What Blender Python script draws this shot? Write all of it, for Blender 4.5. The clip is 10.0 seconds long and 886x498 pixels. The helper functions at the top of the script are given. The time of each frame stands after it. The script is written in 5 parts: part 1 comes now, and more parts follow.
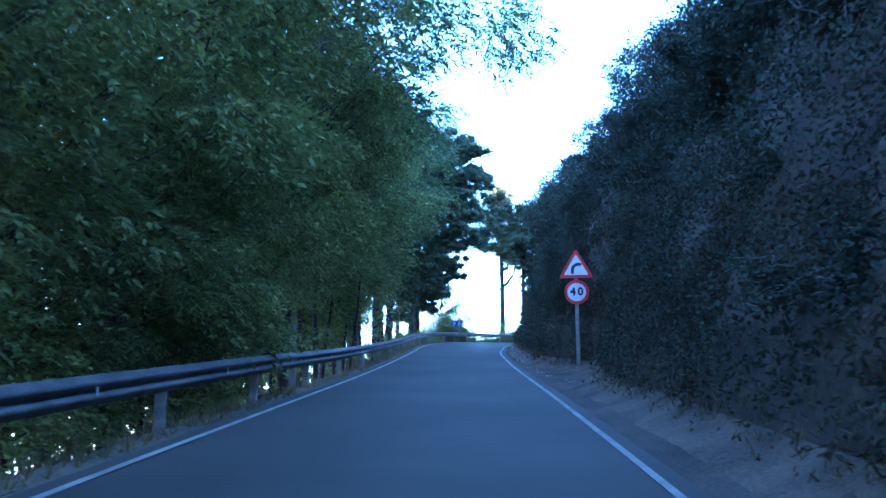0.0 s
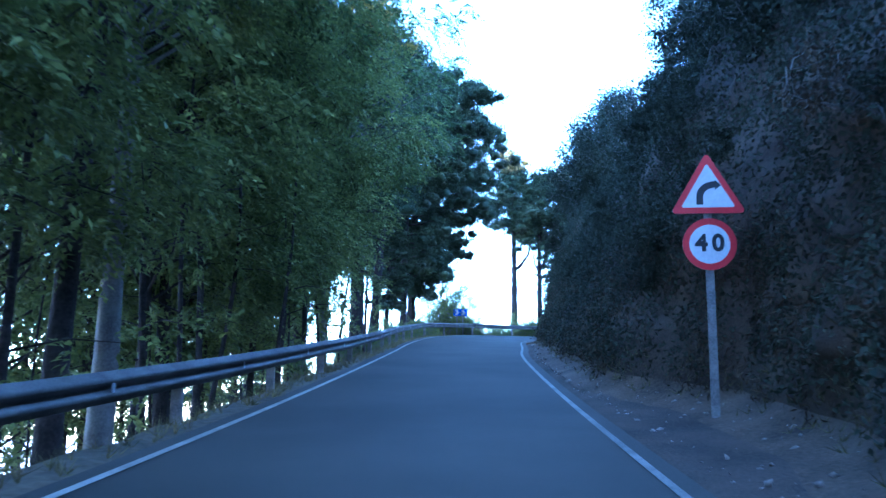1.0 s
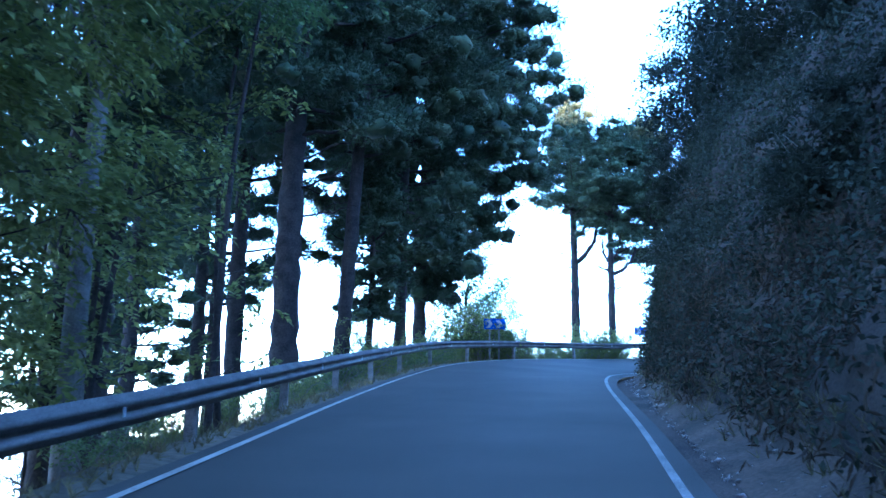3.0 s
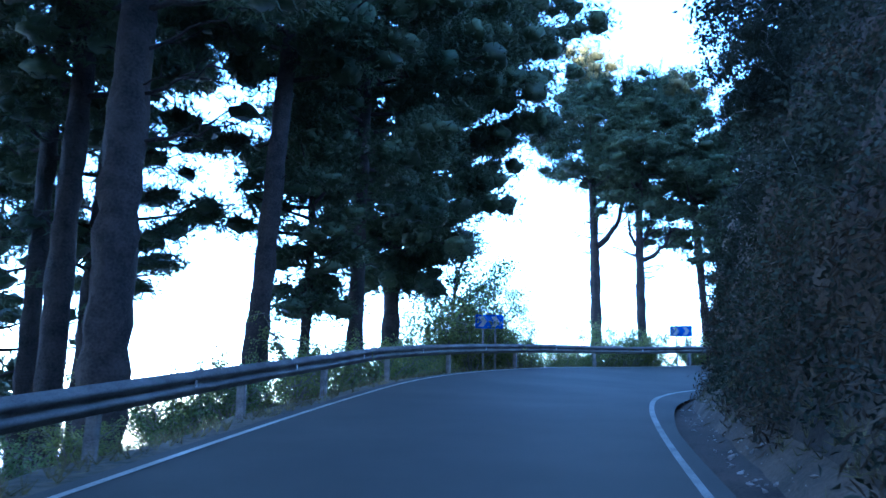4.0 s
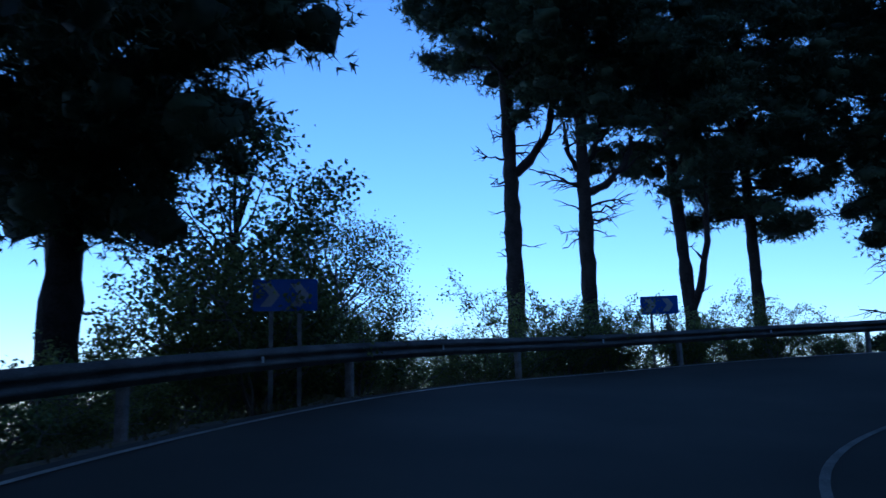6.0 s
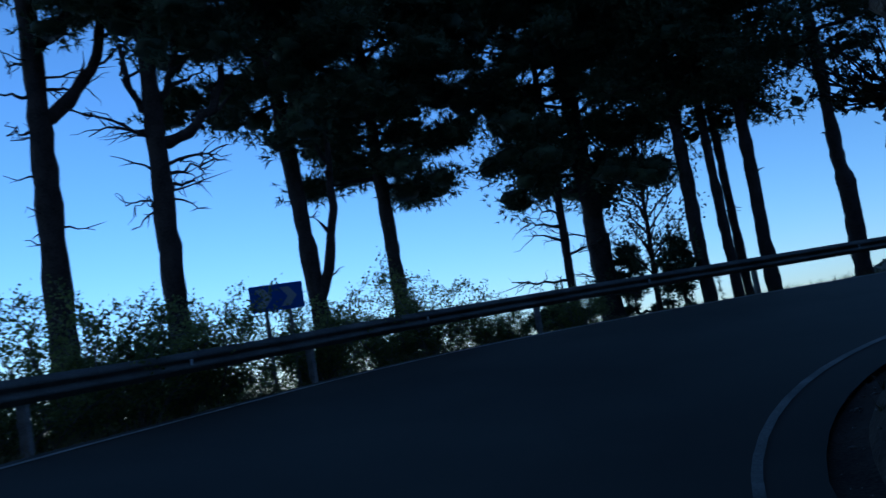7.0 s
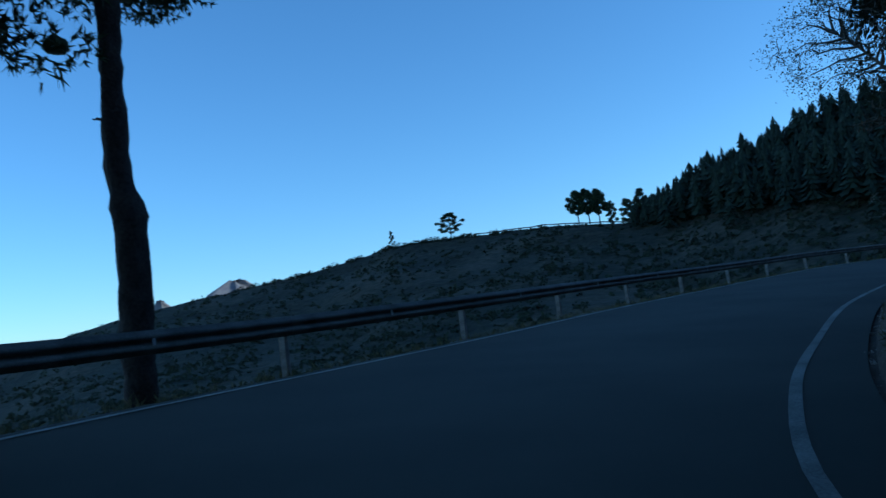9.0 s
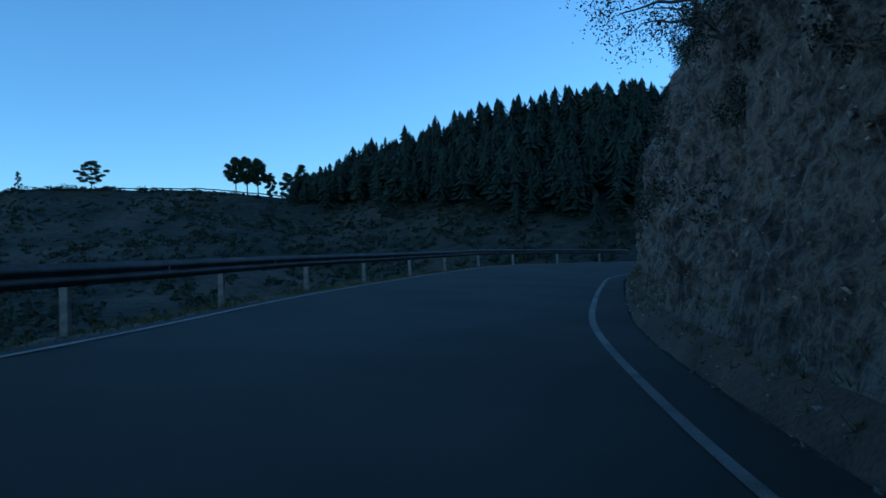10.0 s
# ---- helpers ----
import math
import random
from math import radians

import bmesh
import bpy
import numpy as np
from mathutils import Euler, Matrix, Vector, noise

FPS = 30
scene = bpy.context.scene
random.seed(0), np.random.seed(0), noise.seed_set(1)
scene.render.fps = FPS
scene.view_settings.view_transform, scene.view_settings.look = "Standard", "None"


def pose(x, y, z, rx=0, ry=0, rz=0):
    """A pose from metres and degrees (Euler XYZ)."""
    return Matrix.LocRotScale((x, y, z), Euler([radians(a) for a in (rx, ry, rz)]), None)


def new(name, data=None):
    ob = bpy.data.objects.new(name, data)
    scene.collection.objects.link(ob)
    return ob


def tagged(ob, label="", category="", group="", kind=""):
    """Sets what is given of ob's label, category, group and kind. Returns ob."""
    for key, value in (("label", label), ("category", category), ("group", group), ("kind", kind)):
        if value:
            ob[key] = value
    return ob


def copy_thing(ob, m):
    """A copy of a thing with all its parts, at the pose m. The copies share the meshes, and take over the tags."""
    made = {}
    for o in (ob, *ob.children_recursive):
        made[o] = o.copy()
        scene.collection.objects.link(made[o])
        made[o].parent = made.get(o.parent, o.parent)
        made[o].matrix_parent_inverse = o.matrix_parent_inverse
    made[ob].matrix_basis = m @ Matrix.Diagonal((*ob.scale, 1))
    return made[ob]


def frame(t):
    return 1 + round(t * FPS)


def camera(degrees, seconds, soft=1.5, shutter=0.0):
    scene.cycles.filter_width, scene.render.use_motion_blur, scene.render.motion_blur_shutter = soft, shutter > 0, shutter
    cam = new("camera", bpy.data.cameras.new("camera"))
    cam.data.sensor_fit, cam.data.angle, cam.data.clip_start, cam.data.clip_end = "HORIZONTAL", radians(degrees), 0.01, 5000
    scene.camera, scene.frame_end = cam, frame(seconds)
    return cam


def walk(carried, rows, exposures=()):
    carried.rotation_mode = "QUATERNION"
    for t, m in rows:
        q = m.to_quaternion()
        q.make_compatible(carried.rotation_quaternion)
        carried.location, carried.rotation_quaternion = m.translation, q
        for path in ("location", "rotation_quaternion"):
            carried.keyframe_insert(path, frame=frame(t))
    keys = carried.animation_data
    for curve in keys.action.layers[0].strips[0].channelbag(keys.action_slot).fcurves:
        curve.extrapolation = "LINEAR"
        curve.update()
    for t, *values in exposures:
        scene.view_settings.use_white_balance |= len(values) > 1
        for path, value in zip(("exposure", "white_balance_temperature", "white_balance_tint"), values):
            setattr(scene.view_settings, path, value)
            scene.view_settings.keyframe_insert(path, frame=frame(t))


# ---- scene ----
cam = camera(54.8, 10.0, soft=1.5, shutter=0.11)
METRES, EYE, TILT, LEAN, TURN = 90.0, 1.3, 11.0, -0.14, 0.0
ROWS = [
    (0.0, 0.0, 0.0, 0.0, 0.0, 0.0, -0.0),
    (0.5, 0.0023, 0.0705, -0.0062, 1.09, -0.04, -1.09),
    (1.0, 0.0043, 0.1471, -0.0134, 0.44, -0.71, -0.62),
    (1.5, 0.0066, 0.2115, -0.019, 1.07, -0.91, -0.86),
    (2.0, 0.0093, 0.2807, -0.026, 1.59, -0.65, -0.81),
    (3.5, 0.0199, 0.4445, -0.0391, 4.56, 0.24, 0.17),
    (4.0, 0.0241, 0.5012, -0.0447, 4.88, 0.01, 0.02),
    (4.5, 0.0263, 0.5486, -0.0496, 5.48, 0.32, 0.14),
    (5.0, 0.0289, 0.6011, -0.0547, 6.05, 0.55, 1.16),
    (6.5, 0.0474, 0.7329, -0.0673, -11.79, -2.43, 2.54),
    (7.0, 0.0599, 0.774, -0.0723, -26.96, -2.33, 4.49),
    (7.5, 0.0754, 0.8066, -0.077, -40.21, -1.86, 2.22),
    (8.0, 0.0997, 0.8366, -0.0797, -55.8, 0.18, -0.23),
    (8.5, 0.1258, 0.8573, -0.0815, -67.26, 2.22, -1.2),
    (9.0, 0.1593, 0.8741, -0.0824, -80.13, 3.47, -3.11),
    (9.5, 0.1927, 0.8811, -0.0813, -93.22, 3.5, -5.73),
    (10.0, 0.2306, 0.8813, -0.0798, -103.71, 4.17, -8.46),
]
EXPOSURES = [(0.0, 4.8, 4380, 16), (1.25, 4.85, 4380, 16), (2.2, 4.72, 4380, 16), (3.5, 4.55, 4330, 16), (4.0, 4.1, 4350, 16), (4.5, 3.5, 4430, 16), (5.0, 2.65, 4330, 16), (6.3, 0.55, 4400, 17), (6.6, 0.45, 4420, 16), (7.0, 0.42, 4380, 11), (8.5, 0.7, 4400, 1), (10.0, 0.85, 4400, -3)]
walk(cam, [(t, pose(0, 0, EYE, TILT, LEAN, TURN) @ pose(METRES * x, METRES * y, METRES * z, 90 + pitch, roll, yaw)) for t, x, y, z, yaw, pitch, roll in ROWS], EXPOSURES)

# ---- sky and sun ----
SUN_EL, SUN_AZ = 12.0, -82.0            # degrees above the horizon; degrees from +x towards +y
world = bpy.data.worlds.new("sky")
scene.world = world
world.use_nodes = True
wt = world.node_tree
sky = wt.nodes.new("ShaderNodeTexSky")
sky.sky_type = "NISHITA"
sky.sun_disc = False
sky.sun_elevation = radians(SUN_EL)
sky.sun_rotation = radians(90 - SUN_AZ)
sky.altitude = 900
sky.air_density, sky.dust_density, sky.ozone_density = 1.0, 0.5, 2.0
wt.nodes["Background"].inputs["Strength"].default_value = 0.1
wt.links.new(sky.outputs["Color"], wt.nodes["Background"].inputs["Color"])
sun = new("sun", bpy.data.lights.new("sun", "SUN"))
sun.data.energy, sun.data.angle, sun.data.color = 3.0, radians(0.5), (1.0, 0.84, 0.62)
to_sun = Vector((math.cos(radians(SUN_EL)) * math.cos(radians(SUN_AZ)), math.cos(radians(SUN_EL)) * math.sin(radians(SUN_AZ)), math.sin(radians(SUN_EL))))
sun.matrix_world = Matrix.Translation((0, 0, 60)) @ (-to_sun).to_track_quat("-Z", "Y").to_matrix().to_4x4()


# ---- materials ----
def material(name, c0, c1, scale=4.0, rough=0.9, metal=0.0, bump=0.3, fine=60.0, bump_dist=0.02, island=0.0, objects=0.0, spec=0.3, coords="Object", c2=None, translucent=0.0):
    """Two-scale noise between two base colours, with fine relief; island and objects: random value shifts piece by piece."""
    m = bpy.data.materials.new(name)
    m.use_nodes = True
    t = m.node_tree
    b = t.nodes["Principled BSDF"]
    co = t.nodes.new("ShaderNodeTexCoord")
    n1 = t.nodes.new("ShaderNodeTexNoise"); n1.inputs["Scale"].default_value = scale; n1.inputs["Detail"].default_value = 6
    n2 = t.nodes.new("ShaderNodeTexNoise"); n2.inputs["Scale"].default_value = fine; n2.inputs["Detail"].default_value = 4
    for n in (n1, n2):
        t.links.new(co.outputs[coords], n.inputs["Vector"])
    add = t.nodes.new("ShaderNodeMath"); add.operation = "MULTIPLY_ADD"
    t.links.new(n2.outputs["Fac"], add.inputs[0]); add.inputs[1].default_value = 0.45
    half = t.nodes.new("ShaderNodeMath"); half.operation = "MULTIPLY"; half.inputs[1].default_value = 0.55
    t.links.new(n1.outputs["Fac"], half.inputs[0]); t.links.new(half.outputs[0], add.inputs[2])
    ramp = t.nodes.new("ShaderNodeValToRGB")
    ramp.color_ramp.elements[0].position, ramp.color_ramp.elements[1].position = 0.36, 0.64
    ramp.color_ramp.elements[0].color, ramp.color_ramp.elements[1].color = (*c0, 1), (*c1, 1)
    if c2:
        e = ramp.color_ramp.elements.new(0.5); e.color = (*c2, 1)
    t.links.new(add.outputs[0], ramp.inputs["Fac"])
    out = ramp.outputs["Color"]
    for amount, node, socket in ((island, "ShaderNodeNewGeometry", "Random Per Island"), (objects, "ShaderNodeObjectInfo", "Random")):
        if amount:
            g = t.nodes.new(node)
            r = t.nodes.new("ShaderNodeMapRange"); r.inputs["To Min"].default_value, r.inputs["To Max"].default_value = 1 - amount, 1 + amount
            t.links.new(g.outputs[socket], r.inputs["Value"])
            hs = t.nodes.new("ShaderNodeHueSaturation")
            t.links.new(r.outputs[0], hs.inputs["Value"]); t.links.new(out, hs.inputs["Color"])
            out = hs.outputs["Color"]
    t.links.new(out, b.inputs["Base Color"])
    b.inputs["Roughness"].default_value, b.inputs["Metallic"].default_value = rough, metal
    b.inputs["Specular IOR Level"].default_value = spec
    if bump:
        bp = t.nodes.new("ShaderNodeBump"); bp.inputs["Strength"].default_value, bp.inputs["Distance"].default_value = bump, bump_dist
        t.links.new(add.outputs[0], bp.inputs["Height"]); t.links.new(bp.outputs["Normal"], b.inputs["Normal"])
    if translucent:
        tr = t.nodes.new("ShaderNodeBsdfTranslucent"); mx = t.nodes.new("ShaderNodeMixShader")
        t.links.new(out, tr.inputs["Color"]); mx.inputs["Fac"].default_value = translucent
        t.links.new(b.outputs[0], mx.inputs[1]); t.links.new(tr.outputs[0], mx.inputs[2])
        t.links.new(mx.outputs[0], t.nodes["Material Output"].inputs["Surface"])
    return m


ASPHALT = material("asphalt", (0.026, 0.0245, 0.018), (0.061, 0.057, 0.043), 0.3, 0.84, 0, 0.5, 180, 0.006)
# the outer edge line is lighter than the inner one
PAINT_OUTER = material("road_paint_outer", (0.2, 0.185, 0.15), (0.46, 0.43, 0.36), 1.6, 0.7, 0, 0.2, 40, 0.003)
PAINT = material("road_paint", (0.1, 0.094, 0.08), (0.28, 0.265, 0.23), 1.6, 0.7, 0, 0.2, 40, 0.003)
DIRT = material("verge_dirt", (0.022, 0.017, 0.012), (0.085, 0.064, 0.045), 0.9, 0.95, 0, 0.8, 26, 0.03)
BERM = material("pale_earth", (0.034, 0.025, 0.016), (0.13, 0.096, 0.064), 1.3, 0.95, 0, 0.9, 22, 0.03)
EARTH = material("slope_earth", (0.045, 0.045, 0.03), (0.14, 0.115, 0.075), 0.35, 0.95, 0, 0.8, 7, 0.08)


def rock_material(name, dark, mid, pale):
    """Crumbling rock and earth: cracked lumps at two sizes, grit, and broad stains."""
    m = bpy.data.materials.new(name)
    m.use_nodes = True
    t = m.node_tree
    b = t.nodes["Principled BSDF"]
    co = t.nodes.new("ShaderNodeTexCoord")
    warp = t.nodes.new("ShaderNodeTexNoise"); warp.inputs["Scale"].default_value = 2.2; warp.inputs["Detail"].default_value = 5
    t.links.new(co.outputs["Object"], warp.inputs["Vector"])
    shift = t.nodes.new("ShaderNodeVectorMath"); shift.operation = "MULTIPLY_ADD"
    shift.inputs[1].default_value = (0.35, 0.35, 0.35)
    t.links.new(warp.outputs["Color"], shift.inputs[0]); t.links.new(co.outputs["Object"], shift.inputs[2])
    height = None
    for kind, scale, weight in (("V", 2.6, 0.5), ("V", 7.5, 0.42), ("V", 19.0, 0.25), ("N", 45.0, 0.22)):
        n = t.nodes.new("ShaderNodeTexVoronoi" if kind == "V" else "ShaderNodeTexNoise")
        n.inputs["Scale"].default_value = scale
        t.links.new(shift.outputs[0], n.inputs["Vector"])
        a = t.nodes.new("ShaderNodeMath"); a.operation = "MULTIPLY_ADD"; a.inputs[1].default_value = weight
        t.links.new(n.outputs["Distance" if kind == "V" else "Fac"], a.inputs[0])
        if height:
            t.links.new(height, a.inputs[2])
        else:
            a.inputs[2].default_value = 0.0
        height = a.outputs[0]
    stain = t.nodes.new("ShaderNodeTexNoise"); stain.inputs["Scale"].default_value = 0.55; stain.inputs["Detail"].default_value = 8
    t.links.new(co.outputs["Object"], stain.inputs["Vector"])
    mix = t.nodes.new("ShaderNodeMath"); mix.operation = "MULTIPLY_ADD"; mix.inputs[1].default_value = 0.9
    t.links.new(stain.outputs["Fac"], mix.inputs[0]); t.links.new(height, mix.inputs[2])
    ramp = t.nodes.new("ShaderNodeValToRGB")
    ramp.color_ramp.elements[0].position, ramp.color_ramp.elements[1].position = 0.42, 0.74
    ramp.color_ramp.elements[0].color, ramp.color_ramp.elements[1].color = (*dark, 1), (*pale, 1)
    e = ramp.color_ramp.elements.new(0.57); e.color = (*mid, 1)
    part_of = t.nodes.new("ShaderNodeMath"); part_of.operation = "MULTIPLY"; part_of.inputs[1].default_value = 0.56
    t.links.new(mix.outputs[0], part_of.inputs[0]); t.links.new(part_of.outputs[0], ramp.inputs["Fac"])
    t.links.new(ramp.outputs["Color"], b.inputs["Base Color"])
    b.inputs["Roughness"].default_value, b.inputs["Specular IOR Level"].default_value = 0.95, 0.25
    bp = t.nodes.new("ShaderNodeBump"); bp.inputs["Strength"].default_value, bp.inputs["Distance"].default_value = 1.0, 0.16
    t.links.new(height, bp.inputs["Height"]); t.links.new(bp.outputs["Normal"], b.inputs["Normal"])
    return m


ROCK = rock_material("cut_rock", (0.026, 0.022, 0.019), (0.075, 0.062, 0.05), (0.19, 0.16, 0.13))
STONE = material("loose_stone", (0.13, 0.115, 0.1), (0.36, 0.32, 0.27), 6, 0.9, 0, 0.5, 60, 0.01, island=0.35)
BARK = material("pine_bark", (0.012, 0.0105, 0.01), (0.05, 0.041, 0.035), 3.0, 0.95, 0, 1.0, 22, 0.05)
BARK_PALE = material("smooth_bark", (0.09, 0.085, 0.075), (0.2, 0.19, 0.17), 4.0, 0.9, 0, 0.5, 30, 0.02)
NEEDLES = material("pine_needles", (0.024, 0.042, 0.02), (0.068, 0.09, 0.04), 0.7, 0.65, 0, 0, 9, island=0.35, translucent=0.18)
# low sunlight put into the needle colour, for the lit pine tops
NEEDLES_SUNLIT = material("sunlit_needles", (0.08, 0.076, 0.03), (0.17, 0.155, 0.06), 0.7, 0.8, 0, 0, 9, island=0.3)
LEAVES = material("laurel_leaves", (0.042, 0.062, 0.02), (0.27, 0.3, 0.085), 0.4, 0.6, 0, 0, 8, island=0.25, translucent=0.33, spec=0.2)
LEAVES_LIGHT = material("young_leaves", (0.06, 0.1, 0.03), (0.13, 0.17, 0.06), 0.8, 0.5, 0, 0, 9, island=0.35, translucent=0.35)
# bright gold base colour in place of sun on the leaves
LEAVES_SUNLIT = material("sunlit_leaves", (0.2, 0.15, 0.03), (0.36, 0.27, 0.06), 0.8, 0.5, 0, 0, 9, island=0.35, translucent=0.4)
SCRUB = material("dark_scrub", (0.017, 0.024, 0.014), (0.05, 0.058, 0.032), 0.35, 0.85, 0, 0, 3, island=0.12, translucent=0.1)
SCRUB_DRY = material("dry_scrub", (0.04, 0.03, 0.017), (0.1, 0.074, 0.044), 0.9, 0.85, 0, 0, 9, island=0.4, translucent=0.1)
GRASS = material("dry_grass", (0.07, 0.07, 0.03), (0.19, 0.165, 0.08), 0.8, 0.9, 0, 0, 9, island=0.35, translucent=0.2)
STEEL = material("galvanised_steel", (0.055, 0.052, 0.047), (0.15, 0.143, 0.128), 2.0, 0.75, 0.15, 0.15, 45, 0.003)
POST_STEEL = material("weathered_post", (0.1, 0.097, 0.09), (0.26, 0.25, 0.23), 5.0, 0.7, 0.2, 0.3, 50, 0.004)
HILL = material("hill_scrubland", (0.012, 0.015, 0.008), (0.078, 0.066, 0.042), 0.035, 0.95, 0, 1.0, 0.45, 1.2, c2=(0.034, 0.033, 0.019))
FAR_ROCK = material("far_mountain", (0.16, 0.15, 0.16), (0.3, 0.27, 0.25), 0.006, 0.95, 0, 0.6, 0.05, 6.0)
CLOUD = material("cloud_top", (0.72, 0.73, 0.76), (0.86, 0.86, 0.87), 0.0015, 1.0, 0, 0, 0.01, spec=0.0)
CONIFER = material("far_conifers", (0.014, 0.022, 0.013), (0.034, 0.044, 0.024), 0.05, 0.8, 0, 0, 0.6, island=0.3)
SIGN_WHITE = material("sign_white", (0.5, 0.5, 0.5), (0.64, 0.64, 0.63), 3, 0.4, 0, 0, 30)
SIGN_RED = material("sign_red", (0.42, 0.012, 0.02), (0.55, 0.02, 0.03), 3, 0.4, 0, 0, 30)
SIGN_BLACK = material("sign_black", (0.01, 0.01, 0.012), (0.025, 0.025, 0.028), 3, 0.5, 0, 0, 30)
# sign white with the shade of the backlit boards put into its colour
CHEVRON_WHITE = material("chevron_backlit_white", (0.2, 0.215, 0.23), (0.29, 0.3, 0.31), 3, 0.5, 0, 0, 30)
SIGN_BLUE = material("sign_blue", (0.01, 0.05, 0.24), (0.02, 0.075, 0.32), 3, 0.4, 0, 0, 30)
SIGN_GREY = material("sign_back", (0.3, 0.31, 0.32), (0.42, 0.43, 0.44), 4, 0.5, 0.5, 0.1, 40, 0.002)


# ---- building helpers ----
def mesh_of(name, verts, faces, mat, smooth=False):
    me = bpy.data.meshes.new(name)
    verts = np.asarray(verts, dtype=np.float32).reshape(-1, 3)
    if isinstance(faces, np.ndarray):
        n, k = faces.shape
        me.vertices.add(len(verts)); me.vertices.foreach_set("co", verts.ravel())
        me.loops.add(n * k); me.loops.foreach_set("vertex_index", faces.astype(np.int32).ravel())
        me.polygons.add(n); me.polygons.foreach_set("loop_start", np.arange(0, n * k, k, dtype=np.int32))
        me.update(calc_edges=True)
    else:
        me.from_pydata(verts.tolist(), [], faces)
    me.materials.append(mat)
    if smooth:
        me.polygons.foreach_set("use_smooth", np.ones(len(me.polygons), dtype=bool))
    return me


def thing(name, at, label, category, group="", kind=""):
    e = new(name)
    e.empty_display_size = 0.2
    e.matrix_world = at if isinstance(at, Matrix) else Matrix.Translation(at)
    return tagged(e, label, category, group, kind)


def child(name, me, parent, label="", m=None):
    o = new(name, me)
    o.parent = parent
    if m is not None:
        o.matrix_local = m
    if label:
        o["label"] = label
    return o


def part(name, bm, mat, parent, label="", m=None, smooth=False):
    """Links a bmesh as one mesh object under a thing or a part."""
    me = bpy.data.meshes.new(name)
    bm.to_mesh(me); bm.free()
    me.materials.append(mat)
    if smooth:
        for p in me.polygons:
            p.use_smooth = True
    return child(name, me, parent, label, m)


def box(sx, sy, sz, bevel=0.0, at=(0, 0, 0)):
    bm = bmesh.new()
    bmesh.ops.create_cube(bm, size=1)
    bmesh.ops.scale(bm, vec=(sx, sy, sz), verts=bm.verts)
    bmesh.ops.translate(bm, vec=at, verts=bm.verts)
    if bevel:
        bmesh.ops.bevel(bm, geom=bm.edges[:], offset=bevel, segments=2, affect="EDGES")
    return bm


def prism(outline, depth, y=0.0):
    """A plate in the xz plane, its face towards -y."""
    bm = bmesh.new()
    f = bm.faces.new([bm.verts.new((x, y, z)) for x, z in outline])
    r = bmesh.ops.extrude_face_region(bm, geom=[f])
    bmesh.ops.translate(bm, vec=(0, depth, 0), verts=[v for v in r["geom"] if isinstance(v, bmesh.types.BMVert)])
    bmesh.ops.recalc_face_normals(bm, faces=bm.faces[:])
    return bm


def tube(points, radii, sides=8, rng=None, rough=0.0):
    """Verts and quads of a tapered tube along points."""
    pts = np.asarray(points, float); rad = np.asarray(radii, float)
    d = np.gradient(pts, axis=0); d /= np.linalg.norm(d, axis=1)[:, None] + 1e-9
    ref = np.array([1.0, 0.0, 0.0]) if abs(d[0][0]) < 0.8 else np.array([0.0, 1.0, 0.0])
    u = np.cross(d, ref); u /= np.linalg.norm(u, axis=1)[:, None] + 1e-9
    v = np.cross(d, u)
    a = np.arange(sides) * 2 * np.pi / sides
    r = rad[:, None] * (1 + (rough * rng.uniform(-1, 1, (len(pts), sides)) if rng is not None else 0))
    ring = pts[:, None, :] + r[..., None] * (np.cos(a)[None, :, None] * u[:, None, :] + np.sin(a)[None, :, None] * v[:, None, :])
    n = len(pts)
    i = np.arange(n - 1)[:, None] * sides; j = np.arange(sides)[None, :]; k = (j + 1) % sides
    q = np.stack([i + j, i + k, i + sides + k, i + sides + j], -1).reshape(-1, 4)
    return ring.reshape(-1, 3), q


def joined(pieces):
    vs, fs, o = [], [], 0
    for v, f in pieces:
        vs.append(v); fs.append(f + o); o += len(v)
    return np.concatenate(vs), np.concatenate(fs)


def tufts(centres, rng, length=0.26, width=0.03, blades=7, up=0.35):
    """Needle tufts: thin triangles that radiate from each centre."""
    n = len(centres)
    d = rng.normal(size=(n, blades, 3)); d[..., 2] += up
    d /= np.linalg.norm(d, axis=2)[..., None]
    s = np.cross(d, rng.normal(size=(n, blades, 3))); s /= np.linalg.norm(s, axis=2)[..., None] + 1e-9
    c = centres[:, None, :]
    ln = length * rng.uniform(0.6, 1.25, (n, blades, 1))
    v = np.stack([c - s * width + 0 * d, c + s * width + 0 * d, c + d * ln], 2).reshape(-1, 3)
    return v, np.arange(len(v)).reshape(-1, 3)


_PHI = (1 + 5 ** 0.5) / 2
ICO_V = np.array([(-1, _PHI, 0), (1, _PHI, 0), (-1, -_PHI, 0), (1, -_PHI, 0), (0, -1, _PHI), (0, 1, _PHI), (0, -1, -_PHI), (0, 1, -_PHI), (_PHI, 0, -1), (_PHI, 0, 1), (-_PHI, 0, -1), (-_PHI, 0, 1)])
ICO_V = ICO_V / np.linalg.norm(ICO_V, axis=1)[:, None]
ICO_F = np.array([(0, 11, 5), (0, 5, 1), (0, 1, 7), (0, 7, 10), (0, 10, 11), (1, 5, 9), (5, 11, 4), (11, 10, 2), (10, 7, 6), (7, 1, 8), (3, 9, 4), (3, 4, 2), (3, 2, 6), (3, 6, 8), (3, 8, 9), (4, 9, 5), (2, 4, 11), (6, 2, 10), (8, 6, 7), (9, 8, 1)])
mids = {}
for a_, b_ in {tuple(sorted((int(f_[i_]), int(f_[(i_ + 1) % 3])))) for f_ in ICO_F for i_ in range(3)}:
    mids[a_, b_] = None
